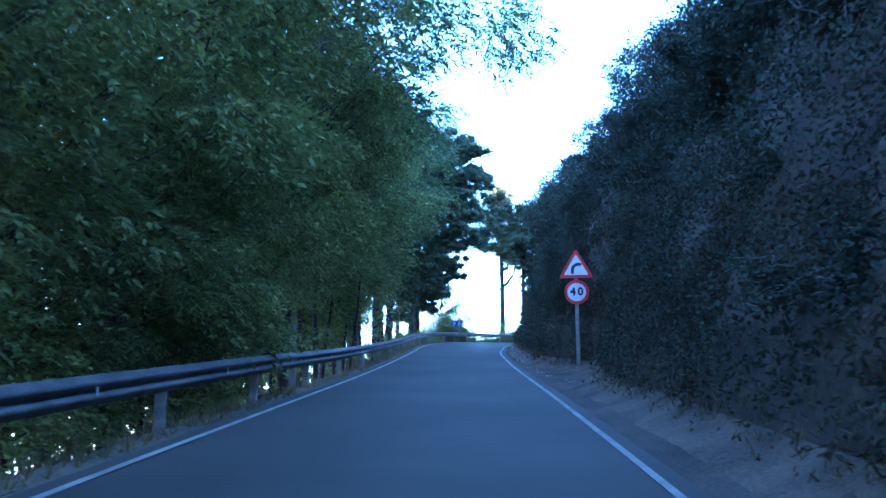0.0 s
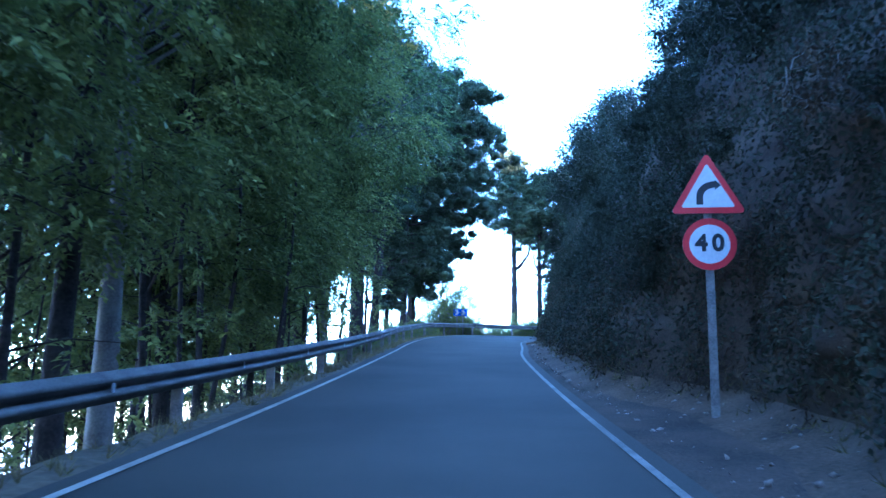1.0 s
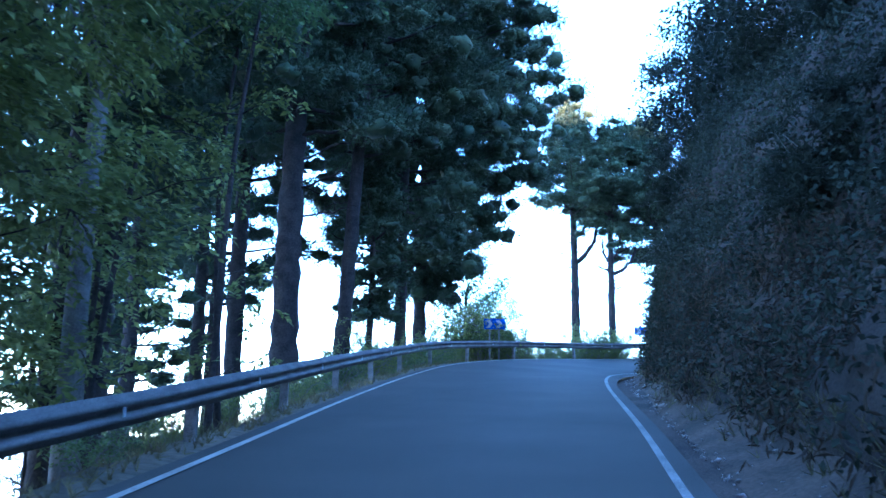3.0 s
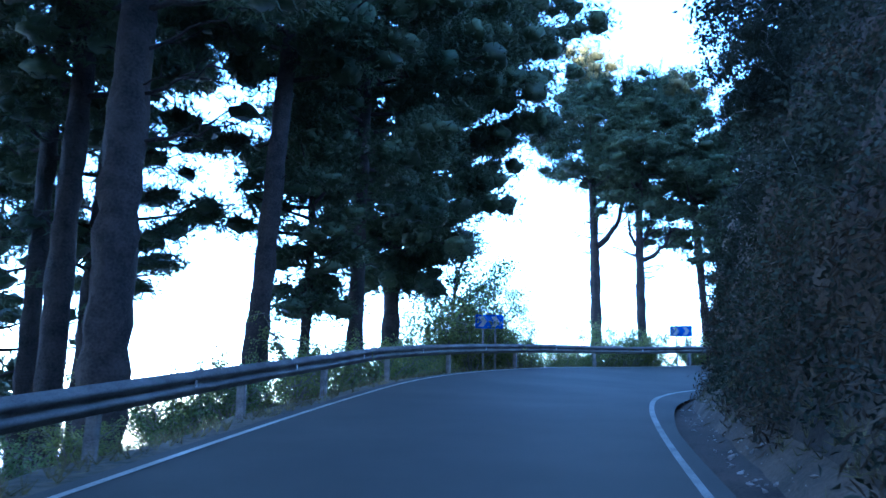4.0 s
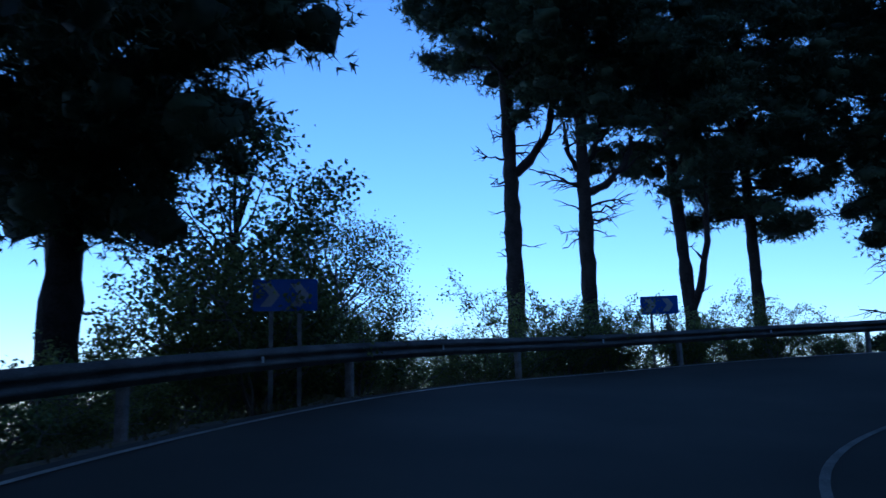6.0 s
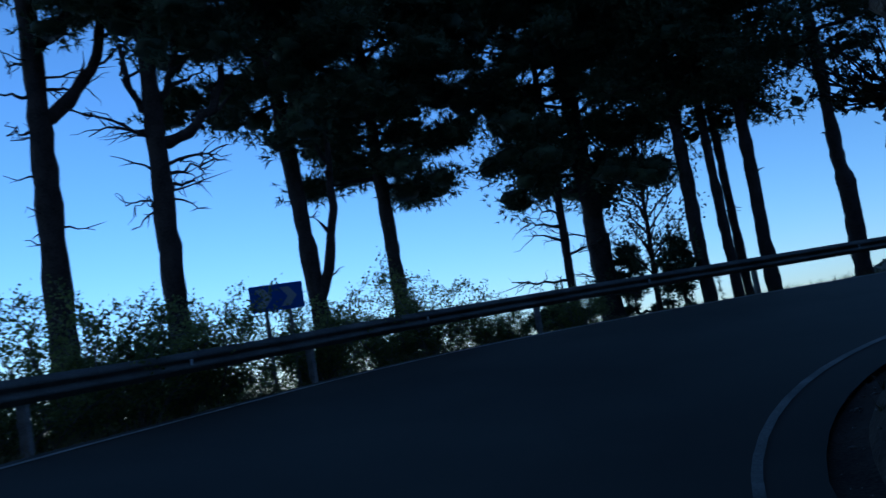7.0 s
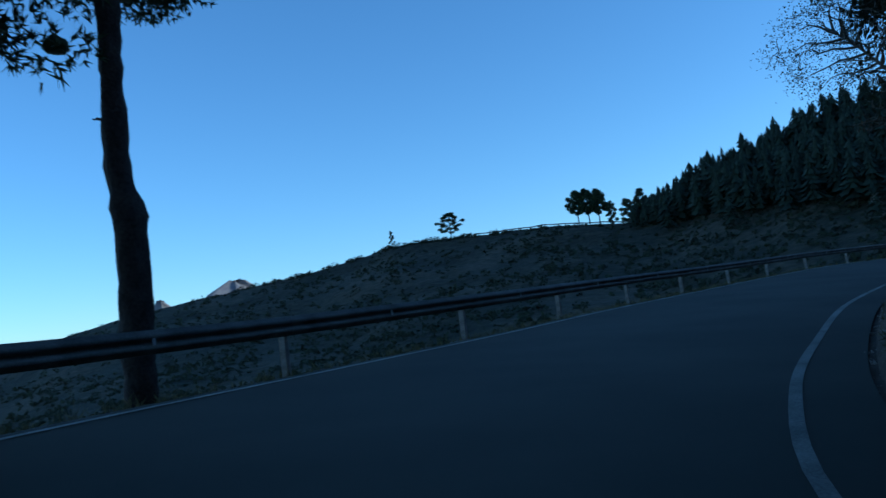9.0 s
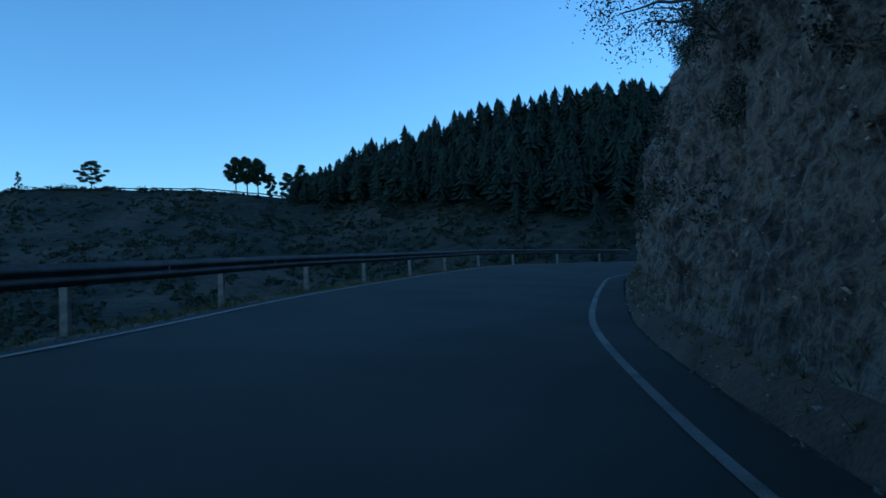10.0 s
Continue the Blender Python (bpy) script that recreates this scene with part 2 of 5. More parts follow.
for n_, e_ in enumerate(sorted(mids)):
    mids[e_] = 12 + n_
ICO_V = np.concatenate([ICO_V, [(ICO_V[a_] + ICO_V[b_]) / np.linalg.norm(ICO_V[a_] + ICO_V[b_]) for a_, b_ in sorted(mids)]])
mid_of = lambda a_, b_: mids[tuple(sorted((int(a_), int(b_))))]
ICO_F = np.array([t_ for a_, b_, c_ in ICO_F for t_ in ((a_, mid_of(a_, b_), mid_of(c_, a_)), (b_, mid_of(b_, c_), mid_of(a_, b_)), (c_, mid_of(c_, a_), mid_of(b_, c_)), (mid_of(a_, b_), mid_of(b_, c_), mid_of(c_, a_)))])


def needle_clump(centre, radius, flat, count, rng, length, heart=1.0, blades=6, width=0.021):
    """A bough's end: a ragged dark heart of packed shoots inside a shell of fine needles."""
    core = ICO_V * radius * heart * rng.uniform(0.3, 0.62, (len(ICO_V), 1)) * np.array([1, 1, flat]) + centre
    d = rng.normal(size=(count, 3)); d /= np.linalg.norm(d, axis=1)[:, None]
    c = centre + d * radius * rng.uniform(0.4, 1.02, (count, 1)) * np.array([1, 1, flat])
    w = d[:, None] * 0.9 + rng.normal(size=(count, blades, 3)) * 0.75; w[..., 2] += 0.25
    w /= np.linalg.norm(w, axis=2)[..., None]
    t = np.cross(w, rng.normal(size=w.shape)); t /= np.linalg.norm(t, axis=2)[..., None] + 1e-9
    ln = length * rng.uniform(0.6, 1.2, (count, blades, 1))
    p = c[:, None]
    v = np.stack([p - t * width, p + t * width, p + w * ln], 2).reshape(-1, 3)
    return np.concatenate([core, v]), np.concatenate([ICO_F, len(ICO_V) + np.arange(len(v)).reshape(-1, 3)])


def leaves(centres, rng, length=0.12, width=0.045, droop=0.3):
    """Folded pointed leaves, two triangles each."""
    n = len(centres)
    d = rng.normal(size=(n, 3)); d[:, 2] -= droop
    d /= np.linalg.norm(d, axis=1)[:, None]
    s = np.cross(d, rng.normal(size=(n, 3))); s /= np.linalg.norm(s, axis=1)[:, None] + 1e-9
    nrm = np.cross(d, s)
    ln = length * rng.uniform(0.6, 1.3, (n, 1)); wd = width * rng.uniform(0.7, 1.3, (n, 1))
    mid = centres + d * ln * 0.45 + nrm * ln * 0.12
    v = np.stack([centres, mid + s * wd, centres + d * ln, mid - s * wd], 1).reshape(-1, 3)
    b = np.arange(n)[:, None] * 4
    return v, np.concatenate([b + [0, 1, 2], b + [0, 2, 3]], 0)


def leaf_sprays(bases, out, rng, n=11, twig=0.5, length=0.17, width=0.04):
    """Feathered sprays: leaves set in two rows along drooping twigs, their faces mostly to the sky."""
    m = len(bases)
    d = out + rng.normal(size=(m, 3)) * 0.35; d[:, 2] -= 0.35
    d /= np.linalg.norm(d, axis=1)[:, None] + 1e-9
    s = np.cross(d, np.array([0, 0, 1.0]) + rng.normal(size=(m, 3)) * 0.3); s /= np.linalg.norm(s, axis=1)[:, None] + 1e-9
    u = (np.arange(n) + 0.5) / n
    tw = twig * rng.uniform(0.6, 1.3, (m, 1, 1))
    p = bases[:, None] + d[:, None] * u[None, :, None] * tw + np.array([0, 0, -0.3]) * (u ** 2)[None, :, None] * tw
    sg = np.where(np.arange(n) % 2, 1.0, -1.0)[None, :, None]
    ld = 0.75 * d[:, None] + 0.85 * sg * s[:, None] + rng.normal(size=(m, n, 3)) * 0.25 + np.array([0, 0, -0.15])
    ld /= np.linalg.norm(ld, axis=2)[..., None]
    up = np.array([0, 0, 1.0]) + rng.normal(size=(m, n, 3)) * 0.45
    ls = np.cross(ld, up); ls /= np.linalg.norm(ls, axis=2)[..., None] + 1e-9
    ln = length * rng.uniform(0.7, 1.25, (m, n, 1)); wd = width * rng.uniform(0.8, 1.25, (m, n, 1))
    mid = p + ld * ln * 0.45 + np.cross(ls, ld) * ln * 0.1
    v = np.stack([p, mid + ls * wd, p + ld * ln, mid - ls * wd], 2).reshape(-1, 3)
    b = np.arange(m * n)[:, None] * 4
    return v, np.concatenate([b + [0, 1, 2], b + [0, 2, 3]], 0)


def blob(n, centre, radius, rng, flat=1.0, hollow=0.5):
    """Points in a ball, thicker towards its skin."""
    d = rng.normal(size=(n, 3)); d /= np.linalg.norm(d, axis=1)[:, None]
    r = radius * (hollow + (1 - hollow) * rng.random((n, 1)) ** 0.6)
    return np.asarray(centre) + d * r * np.array([1, 1, flat])


def spline(ctrl, n=10):
    c = np.asarray(ctrl, float)
    e = np.vstack([2 * c[0] - c[1], c, 2 * c[-1] - c[-2]])
    u = (np.arange(n) / n)[:, None]
    out = []
    for i in range(1, len(e) - 2):
        a, b, c1, d = e[i - 1:i + 3]
        out.append(0.5 * (2 * b + (c1 - a) * u + (2 * a - 5 * b + 4 * c1 - d) * u * u + (3 * b - a - 3 * c1 + d) * u ** 3))
    return np.vstack(out + [e[-2][None]])


def fbm(x, y, z=0.0, octaves=4):
    return noise.fractal((x, y, z), 1.0, 2.0, octaves)


# ---- plan of the road: outer and inner edge line ----
OUTER = [(-4.6, -40, -4.5), (-3.75, -14, -1.5), (-3.3, 0, 0.02), (-3.05, 7, 0.72), (-2.75, 13, 1.32), (-2.2, 24, 2.42), (-1.75, 33, 3.4), (-1.46, 43, 4.45), (-1.45, 52, 5.3),
         (-1.2, 61, 6.15), (-0.4, 67.6, 6.85), (1.2, 73, 7.37), (3.7, 77.8, 7.78), (7.4, 81.7, 8.06), (12.1, 84.3, 8.37), (17, 84.8, 8.55), (22, 84, 8.64),
         (27.3, 82.75, 8.7), (33.1, 80.65, 8.83), (39.75, 78.4, 9.01), (45.5, 76.1, 9.16), (50.0, 74.1, 9.28), (55.2, 71.5, 9.45), (60.3, 68.8, 9.6), (65.2, 65.8, 9.76), (69.9, 62.3, 9.83), (73.8, 58, 9.85), (77.4, 53.4, 9.85), (81.5, 49.2, 9.85)]
INNER = [(0.25, -40, -4.5), (1.1, -14, -1.5), (1.6, 0, 0.0), (1.85, 7, 0.72), (2.1, 16, 1.62), (2.32, 28, 2.85), (2.62, 38.5, 4.02), (3.33, 47, 4.85), (4.05, 56, 5.68),
         (4.85, 62.3, 6.2), (5.9, 66.9, 6.52), (7.6, 71.2, 6.8), (10.3, 74.6, 7.1), (13.9, 76.7, 7.5), (18.4, 77.5, 7.82), (23, 76.8, 8.02), (28.5, 75.2, 8.16),
         (35.2, 72.9, 8.4), (41.7, 70, 8.63), (48, 67, 8.8), (55, 63.5, 8.98), (61, 59.6, 9.06), (66, 55, 9.12), (70, 50, 9.2), (73.5, 45.5, 9.3)]


def even(curve, marks, counts):
    """Points along a curve, evenly spread between the named control points."""
    s = spline(curve, 16)
    ln = np.concatenate([[0], np.cumsum(np.linalg.norm(np.diff(s, axis=0), axis=1))])
    q = []
    for a, b, n in zip(marks[:-1], marks[1:], counts):
        q.append(np.linspace(ln[a * 16], ln[b * 16], n, endpoint=False))
    q = np.concatenate(q + [[ln[marks[-1] * 16]]])
    return np.stack([np.interp(q, ln, s[:, k]) for k in range(3)], 1)


COUNTS = (26, 60, 26, 26, 22, 24)
EL = even(OUTER, (0, 2, 9, 14, 18, 22, 28), COUNTS)
ER = even(INNER, (0, 2, 9, 12, 16, 20, 24), COUNTS)


def normals(line):
    """Level unit vectors to the left of a line's run."""
    d = np.gradient(line[:, :2], axis=0)
    for _ in range(3):
        d[1:-1] = (d[:-2] + 2 * d[1:-1] + d[2:]) / 4
    d /= np.linalg.norm(d, axis=1)[:, None]
    return np.stack([-d[:, 1], d[:, 0]], 1)


NL, NR = normals(EL), -normals(ER)      # both point away from the road
LEN_L = np.concatenate([[0], np.cumsum(np.linalg.norm(np.diff(EL, axis=0), axis=1))])
LEN_R = np.concatenate([[0], np.cumsum(np.linalg.norm(np.diff(ER, axis=0), axis=1))])


def on_edge(line, nrm, lens, s, off, up=0.0):
    p = [np.interp(s, lens, line[:, k]) for k in range(3)]
    n = [np.interp(s, lens, nrm[:, k]) for k in range(2)]
    return np.array([p[0] + n[0] * off, p[1] + n[1] * off, p[2] + up]), np.array(n)


def loft(rows):
    """Rows of (k, 3) points to verts and quads."""
    a = np.asarray(rows); n, k, _ = a.shape
    i = np.arange(n - 1)[:, None] * k; j = np.arange(k - 1)[None, :]
    return a.reshape(-1, 3), np.stack([i + j, i + j + 1, i + k + j + 1, i + k + j], -1).reshape(-1, 4)


def structure(name, v, f, mat, label, category, smooth=True):
    return tagged(new(name, mesh_of(name, v, f, mat, smooth)), label, category, kind="structure")


# ---- road surface and lines ----
rows = []
for k, (a, b) in enumerate(zip(EL, ER)):
    w = np.linalg.norm(b - a)
    across = np.linspace(-0.22 / w, 1 + (0.2 + 0.5 * np.clip((LEN_R[k] - 98) / 10, 0, 1)) / w, 15)      # a paved shoulder on the inside, past the bend
    rows.append([a + (b - a) * u + np.array([0, 0, 0.02 * fbm(a[0] * 0.3 + u * 3, a[1] * 0.3, 2) * (0.0 if u < 0.1 or u > 0.9 else 1)]) for u in across])
v, f = loft(rows)
structure("road", v, f, ASPHALT, "narrow dark grey asphalt mountain road, worn and patched", "road")


def edge_line(name, outer, s0, s1, label):
    rws = []
    for a, b in zip(EL, ER):
        w = np.linalg.norm(b - a); d = (b - a) / w
        wide = 0.095 if outer else float(np.interp(b[1] + 3 * max(0.0, b[0] - 6), [55, 75], [0.085, 0.13]))
        o = a if outer else b - d * wide
        rws.append([o + d * wide * x + np.array([0, 0, 0.012]) for x in (0.0, 0.33, 0.67, 1.0)])
    vv, ff = loft(rws)
    structure(name, vv, ff, PAINT_OUTER if outer else PAINT, label, "road marking")


edge_line("edge_line_outer", True, 0, 1, "worn white painted line along the outer road edge")
edge_line("edge_line_inner", False, 0, 1, "worn white painted line along the inner road edge")


# ---- outer slope, falling away behind the guardrail ----
OUT_PROFILE = [(0.06, -0.14), (0.26, -0.035), (0.5, -0.01), (0.8, -0.04), (1.1, -0.3), (1.6, -0.95), (2.4, -1.8), (3.4, -2.75), (4.8, -4.0), (6.5, -5.4), (10, -8.4), (16, -13), (28, -24), (50, -42), (90, -72), (160, -120), (260, -190)]
rows = []
for i, (p, n) in enumerate(zip(EL, NL)):
    row = []
    for off, up in OUT_PROFILE:
        k = min(1.0, max(0.0, (off - 0.5) / 3))
        q = p[:2] + n * off
        h = 0.5 * k * fbm(q[0] * 0.35, q[1] * 0.35, 5) + 0.06 * fbm(q[0] * 1.7, q[1] * 1.7, 9)
        row.append((q[0], q[1], p[2] + up + h))
    rows.append(row)
v, f = loft(rows)
structure("ground_outer", v, f, EARTH, "dark earth slope falling away below the road, leaf litter", "slope")

# ---- inner bank: dirt verge, steep cut face, brow ----
IN_PROFILE = [(0.08, -0.16), (0.3, -0.055), (0.7, -0.045), (1.1, -0.01), (1.4, 0.14), (1.65, 0.3), (1.8, 0.9), (1.9, 1.5), (2.0, 2.1), (2.1, 2.8), (2.25, 3.5), (2.4, 4.2), (2.6, 4.9), (2.9, 5.6), (3.3, 6.3), (4.0, 7.0), (5.2, 7.7), (7.0, 8.4)]
STATIONS = np.concatenate([np.arange(0, 100, 0.3), np.arange(100, 152, 0.11), np.arange(152, LEN_R[-1], 0.3)])


def bank_point(s, off, up):
    near = float(np.clip((s - 86) / 14, 0, 1))          # past the sign the verge grows narrow
    foot = float(np.interp(s, [52, 59, 62, 66, 69.5, 90, 100], [-0.75, -0.75, 0.15, 0.15, -0.95, -0.95, 0.0]))
    off = off - 0.5 * near * min(1.0, max(0.0, (off - 0.4) / 1.0)) + 0.38 * (1 - near) * min(1.0, max(0.0, (off - 0.9) / 0.5))
    off += foot * min(1.0, max(0.0, (off - 0.4) / 1.0)) * (1 - min(1.0, max(0.0, (up - 0.6) / 3.0)))
    q, n = on_edge(ER, NR, LEN_R, s, off)
    k = min(1.0, max(0.0, up / 1.2))
    rough = 0.34 * fbm(s * 0.28, up * 0.5, 3) + 0.16 * fbm(s * 0.9, up * 0.8, 7) + 0.1 * fbm(s * 2.6, up * 2.2, 11) + 0.07 * fbm(s * 6.5, up * 5.5, 13)
    if s > 96 and up > 0.3:                               # bare rock: ribs, ledges and knocked-out pockets
        rough += 0.13 * abs(fbm(s * 2.1, up * 0.9, 17)) - 0.2 * max(0.0, fbm(s * 1.1, up * 1.4, 23) - 0.25) + 0.07 * abs(fbm(s * 5.5, up * 3.2, 19)) + 0.045 * fbm(s * 13, up * 10, 29, 2)
    d = (0.035 * fbm(s * 1.4, off * 3, 2) - (0.07 * float(np.clip((s - 98) / 6, 0, 1)) if off < 0.8 else 0) if up < 0.3 else 0)
    height = 1.0 + 0.13 * fbm(s * 0.09, 0, 4)
    return (q[0] + n[0] * rough * k, q[1] + n[1] * rough * k, q[2] + up * (height if up > 1 else 1) + d)


rows = []
for s in STATIONS:
    row = []
    for (o0, u0), (o1, u1) in zip(IN_PROFILE[:-1], IN_PROFILE[1:]):
        for w in ((0, 0.17, 0.33, 0.5, 0.67, 0.83) if u0 > 0.3 and o0 < 4 else (0,)):
            row.append(bank_point(s, o0 + (o1 - o0) * w, u0 + (u1 - u0) * w))
    row.append(bank_point(s, *IN_PROFILE[-1]))
    rows.append(row)
VERGE = 5
v, f = loft([r[:VERGE - 1] for r in rows])
structure("verge", v, f, DIRT, "dark dry dirt verge and gutter beside the road", "verge")
v, f = loft([r[VERGE - 2:VERGE + 1] for r in rows])
structure("earth_berm", v, f, BERM, "low pale ridge of earth at the foot of the bank", "verge")
turn_ = int(np.searchsorted(STATIONS, 101))
v, f = loft([r[VERGE:] for r in rows[:turn_ + 1]])
structure("bank_earth", v, f, DIRT, "steep bank of dark brown earth under scrub", "cliff")
v, f = loft([r[VERGE:] for r in rows[turn_:]])
structure("bank_face", v, f, ROCK, "steep cut face of brown crumbling rock", "cliff")
bank_top = np.array([r[-1] for r in rows])

# the spur behind the brow: a grid over the inside of the bend
from_brow = bank_top[::9]


def spur_height(x, y):
    d = np.hypot(from_brow[:, 0] - x, from_brow[:, 1] - y)
    w = 1 / (d + 0.5) ** 3
    return float((w * from_brow[:, 2]).sum() / w.sum() + 0.16 * min(d.min(), 60)) + 0.8 * fbm(x * 0.08, y * 0.08, 6)


def inside(x, y):
    d = np.hypot(ER[:, 0] - x, ER[:, 1] - y); i = int(d.argmin())
    return float((np.array([x, y]) - ER[i, :2]) @ NR[i])


gx, gy = np.arange(4, 150, 2.0), np.arange(-60, 76, 2.0)
vv, idx = [], {}
for a, x in enumerate(gx):
    for b, y in enumerate(gy):
        if inside(x, y) > 6.2:
            idx[a, b] = len(vv); vv.append((x, y, spur_height(x, y)))
ff = [(idx[a, b], idx[a + 1, b], idx[a + 1, b + 1], idx[a, b + 1]) for a, b in idx if (a + 1, b) in idx and (a + 1, b + 1) in idx and (a, b + 1) in idx]
structure("ground_spur", vv, np.array(ff), EARTH, "scrubby hillside above the cut bank", "hillside")

# ---- sea of cloud below, far hill, far peaks ----
O = np.array([18.0, 79.0]); OZ = 9.3
ang = np.radians(np.arange(0, 361, 5.0)); rad = np.concatenate([[0.5], np.geomspace(60, 4700, 28)])
rows = [[(O[0] + r * math.cos(a), O[1] + r * math.sin(a), -205 + (26 * fbm(math.cos(a) * r * 0.004, math.sin(a) * r * 0.004, 1) if r < 3500 else 0)) for r in rad] for a in ang[:-1]]
rows.append(rows[0])
v, f = loft(rows)
structure("cloud_sea", v, f, CLOUD, "white sea of cloud filling the valley to the horizon", "clouds")

RIDGE = [(-100, 12, 200), (-70, 11, 200), (-45, 9.6, 215), (-32, 9.0, 230), (-22, 9.0, 240), (-15, 8.0, 250), (-10.5, 6.9, 260), (-6, 5.5, 268), (-3, 5.35, 275), (2.4, 5.95, 290), (8.5, 6.25, 310), (12.7, 6.1, 320), (18, 5.0, 330),
         (26, 4.2, 345), (30.6, 3.45, 355), (34, 2.75, 360), (37, 1.4, 365), (41, 0.3, 372), (47, -3, 380), (56, -9, 390), (66, -16, 400)]
RA, RE, RD = (np.array([r[k] for r in RIDGE], float) for k in range(3))


def ridge(az):
    return np.interp(az, RA, RE), np.interp(az, RA, RD)


def hill_point(az, u):
    """u from 0 at the valley to 1 on the ridge, above 1 beyond it."""
    el, dist = ridge(az)
    near = float(np.interp(az, [-30, -12, 5], [98, 88, 62]))
    r = near + (dist - near) * u
    low = -9.0
    if u <= 1:
        z = OZ + r * math.tan(radians(low + (el - low) * (u ** 0.62)))
    else:
        z = OZ + dist * math.tan(radians(el)) - (r - dist) * 0.55
    x, y = O[0] + r * math.cos(radians(az)), O[1] + r * math.sin(radians(az))
    k = min(1, u * 2) * (1 if u < 0.97 else 0.35)
    return x, y, z + k * (2.2 * fbm(x * 0.02, y * 0.02, 8) + 0.8 * fbm(x * 0.09, y * 0.09, 3))


us = np.concatenate([np.linspace(0, 1, 46), np.linspace(1.03, 1.9, 10)])
rows = [[hill_point(az, u) for u in us] for az in np.arange(-100, 66.1, 0.8)]
v, f = loft(rows)
structure("hill", v, f, HILL, "dark scrub-covered hillside across the valley, cleared slope", "hill")


def peak(az, el, dist, width, seed, name):
    rng = np.random.default_rng(seed)
    c = np.array([O[0] + dist * math.cos(radians(az)), O[1] + dist * math.sin(radians(az))])
    top = OZ + dist * math.tan(radians(el)); base = -215
    rws = []
    for a in np.radians(np.arange(0, 361, 12)):
        rw = []
        for u in np.linspace(0, 1, 14):
            z = top - (top - base) * u ** 1.0
            r = width * u * (1 + 0.28 * fbm(math.cos(a) * 1.6, math.sin(a) * 1.6, seed)) + 0.05 * width * fbm(math.cos(a) * 3 + u * 4, math.sin(a) * 3, seed + 3)
            rw.append((c[0] + r * math.cos(a), c[1] + r * math.sin(a), z + 6 * fbm(math.cos(a) * 4, math.sin(a) * 4 + u * 5, seed)))
        rws.append(rw)
    rws[-1] = rws[0]
    vv, ff = loft(rws)
    structure(name, vv, ff, FAR_ROCK, "bare pale mountain peak far beyond the hill", "mountain")


peak(23.15, 5.05, 1900, 760, 3, "far_peak")
peak(27.9, 4.3, 2100, 420, 8, "far_peak")
peak(40.5, 0.9, 2600, 900, 5, "far_ridge")


# an unseen mountain side added to the south, to keep the valley in its shadow
rows = []
for x in np.arange(-420, 505, 20.0):
    top = 85 + 52 * np.clip((x - 20) / 330, 0, 1.6) + 7 * fbm(x * 0.013, 0, 2) + 3 * fbm(x * 0.06, 1, 2)
    y0 = -215 + 18 * fbm(x * 0.008, 3, 1)
    rows.append([(x, y0 + 150 * (1 - u), -45 + (top + 45) * u ** 0.85 + 4 * fbm(x * 0.03, u * 4, 5) * (1 - u)) for u in np.linspace(0, 1, 16)] + [(x, y0 - 60, top - 12), (x, y0 - 320, -150)])
v, f = loft(rows)
structure("shade_mountain", v, f, HILL, "tall dark unseen mountain side to the south, added to shade the valley", "mountain")

# ---- guardrail ----
W_BEAM = [(0.0, 0.155), (0.012, 0.15), (0.02, 0.12), (0.075, 0.098), (0.083, 0.07), (0.075, 0.042), (0.014, 0.02), (0.01, 0.0), (0.014, -0.02), (0.075, -0.042), (0.083, -0.07), (0.075, -0.098), (0.02, -0.12), (0.012, -0.15), (0.0, -0.155)]
RAIL_OFF = 0.55


def rail_top(s):
    """Height of the beam's upper edge over the road edge, which the verge makes uneven."""
    return float(np.interp(s, [46, 56, 66, 76, 84, 96, 106, 141, 148, 166, 176], [0.81, 0.79, 0.72, 0.66, 0.67, 0.8, 0.88, 0.9, 0.95, 1.0, 0.97]))


def rail_point(s, out, up):
    return on_edge(EL, NL, LEN_L, s, RAIL_OFF + out, up)[0]


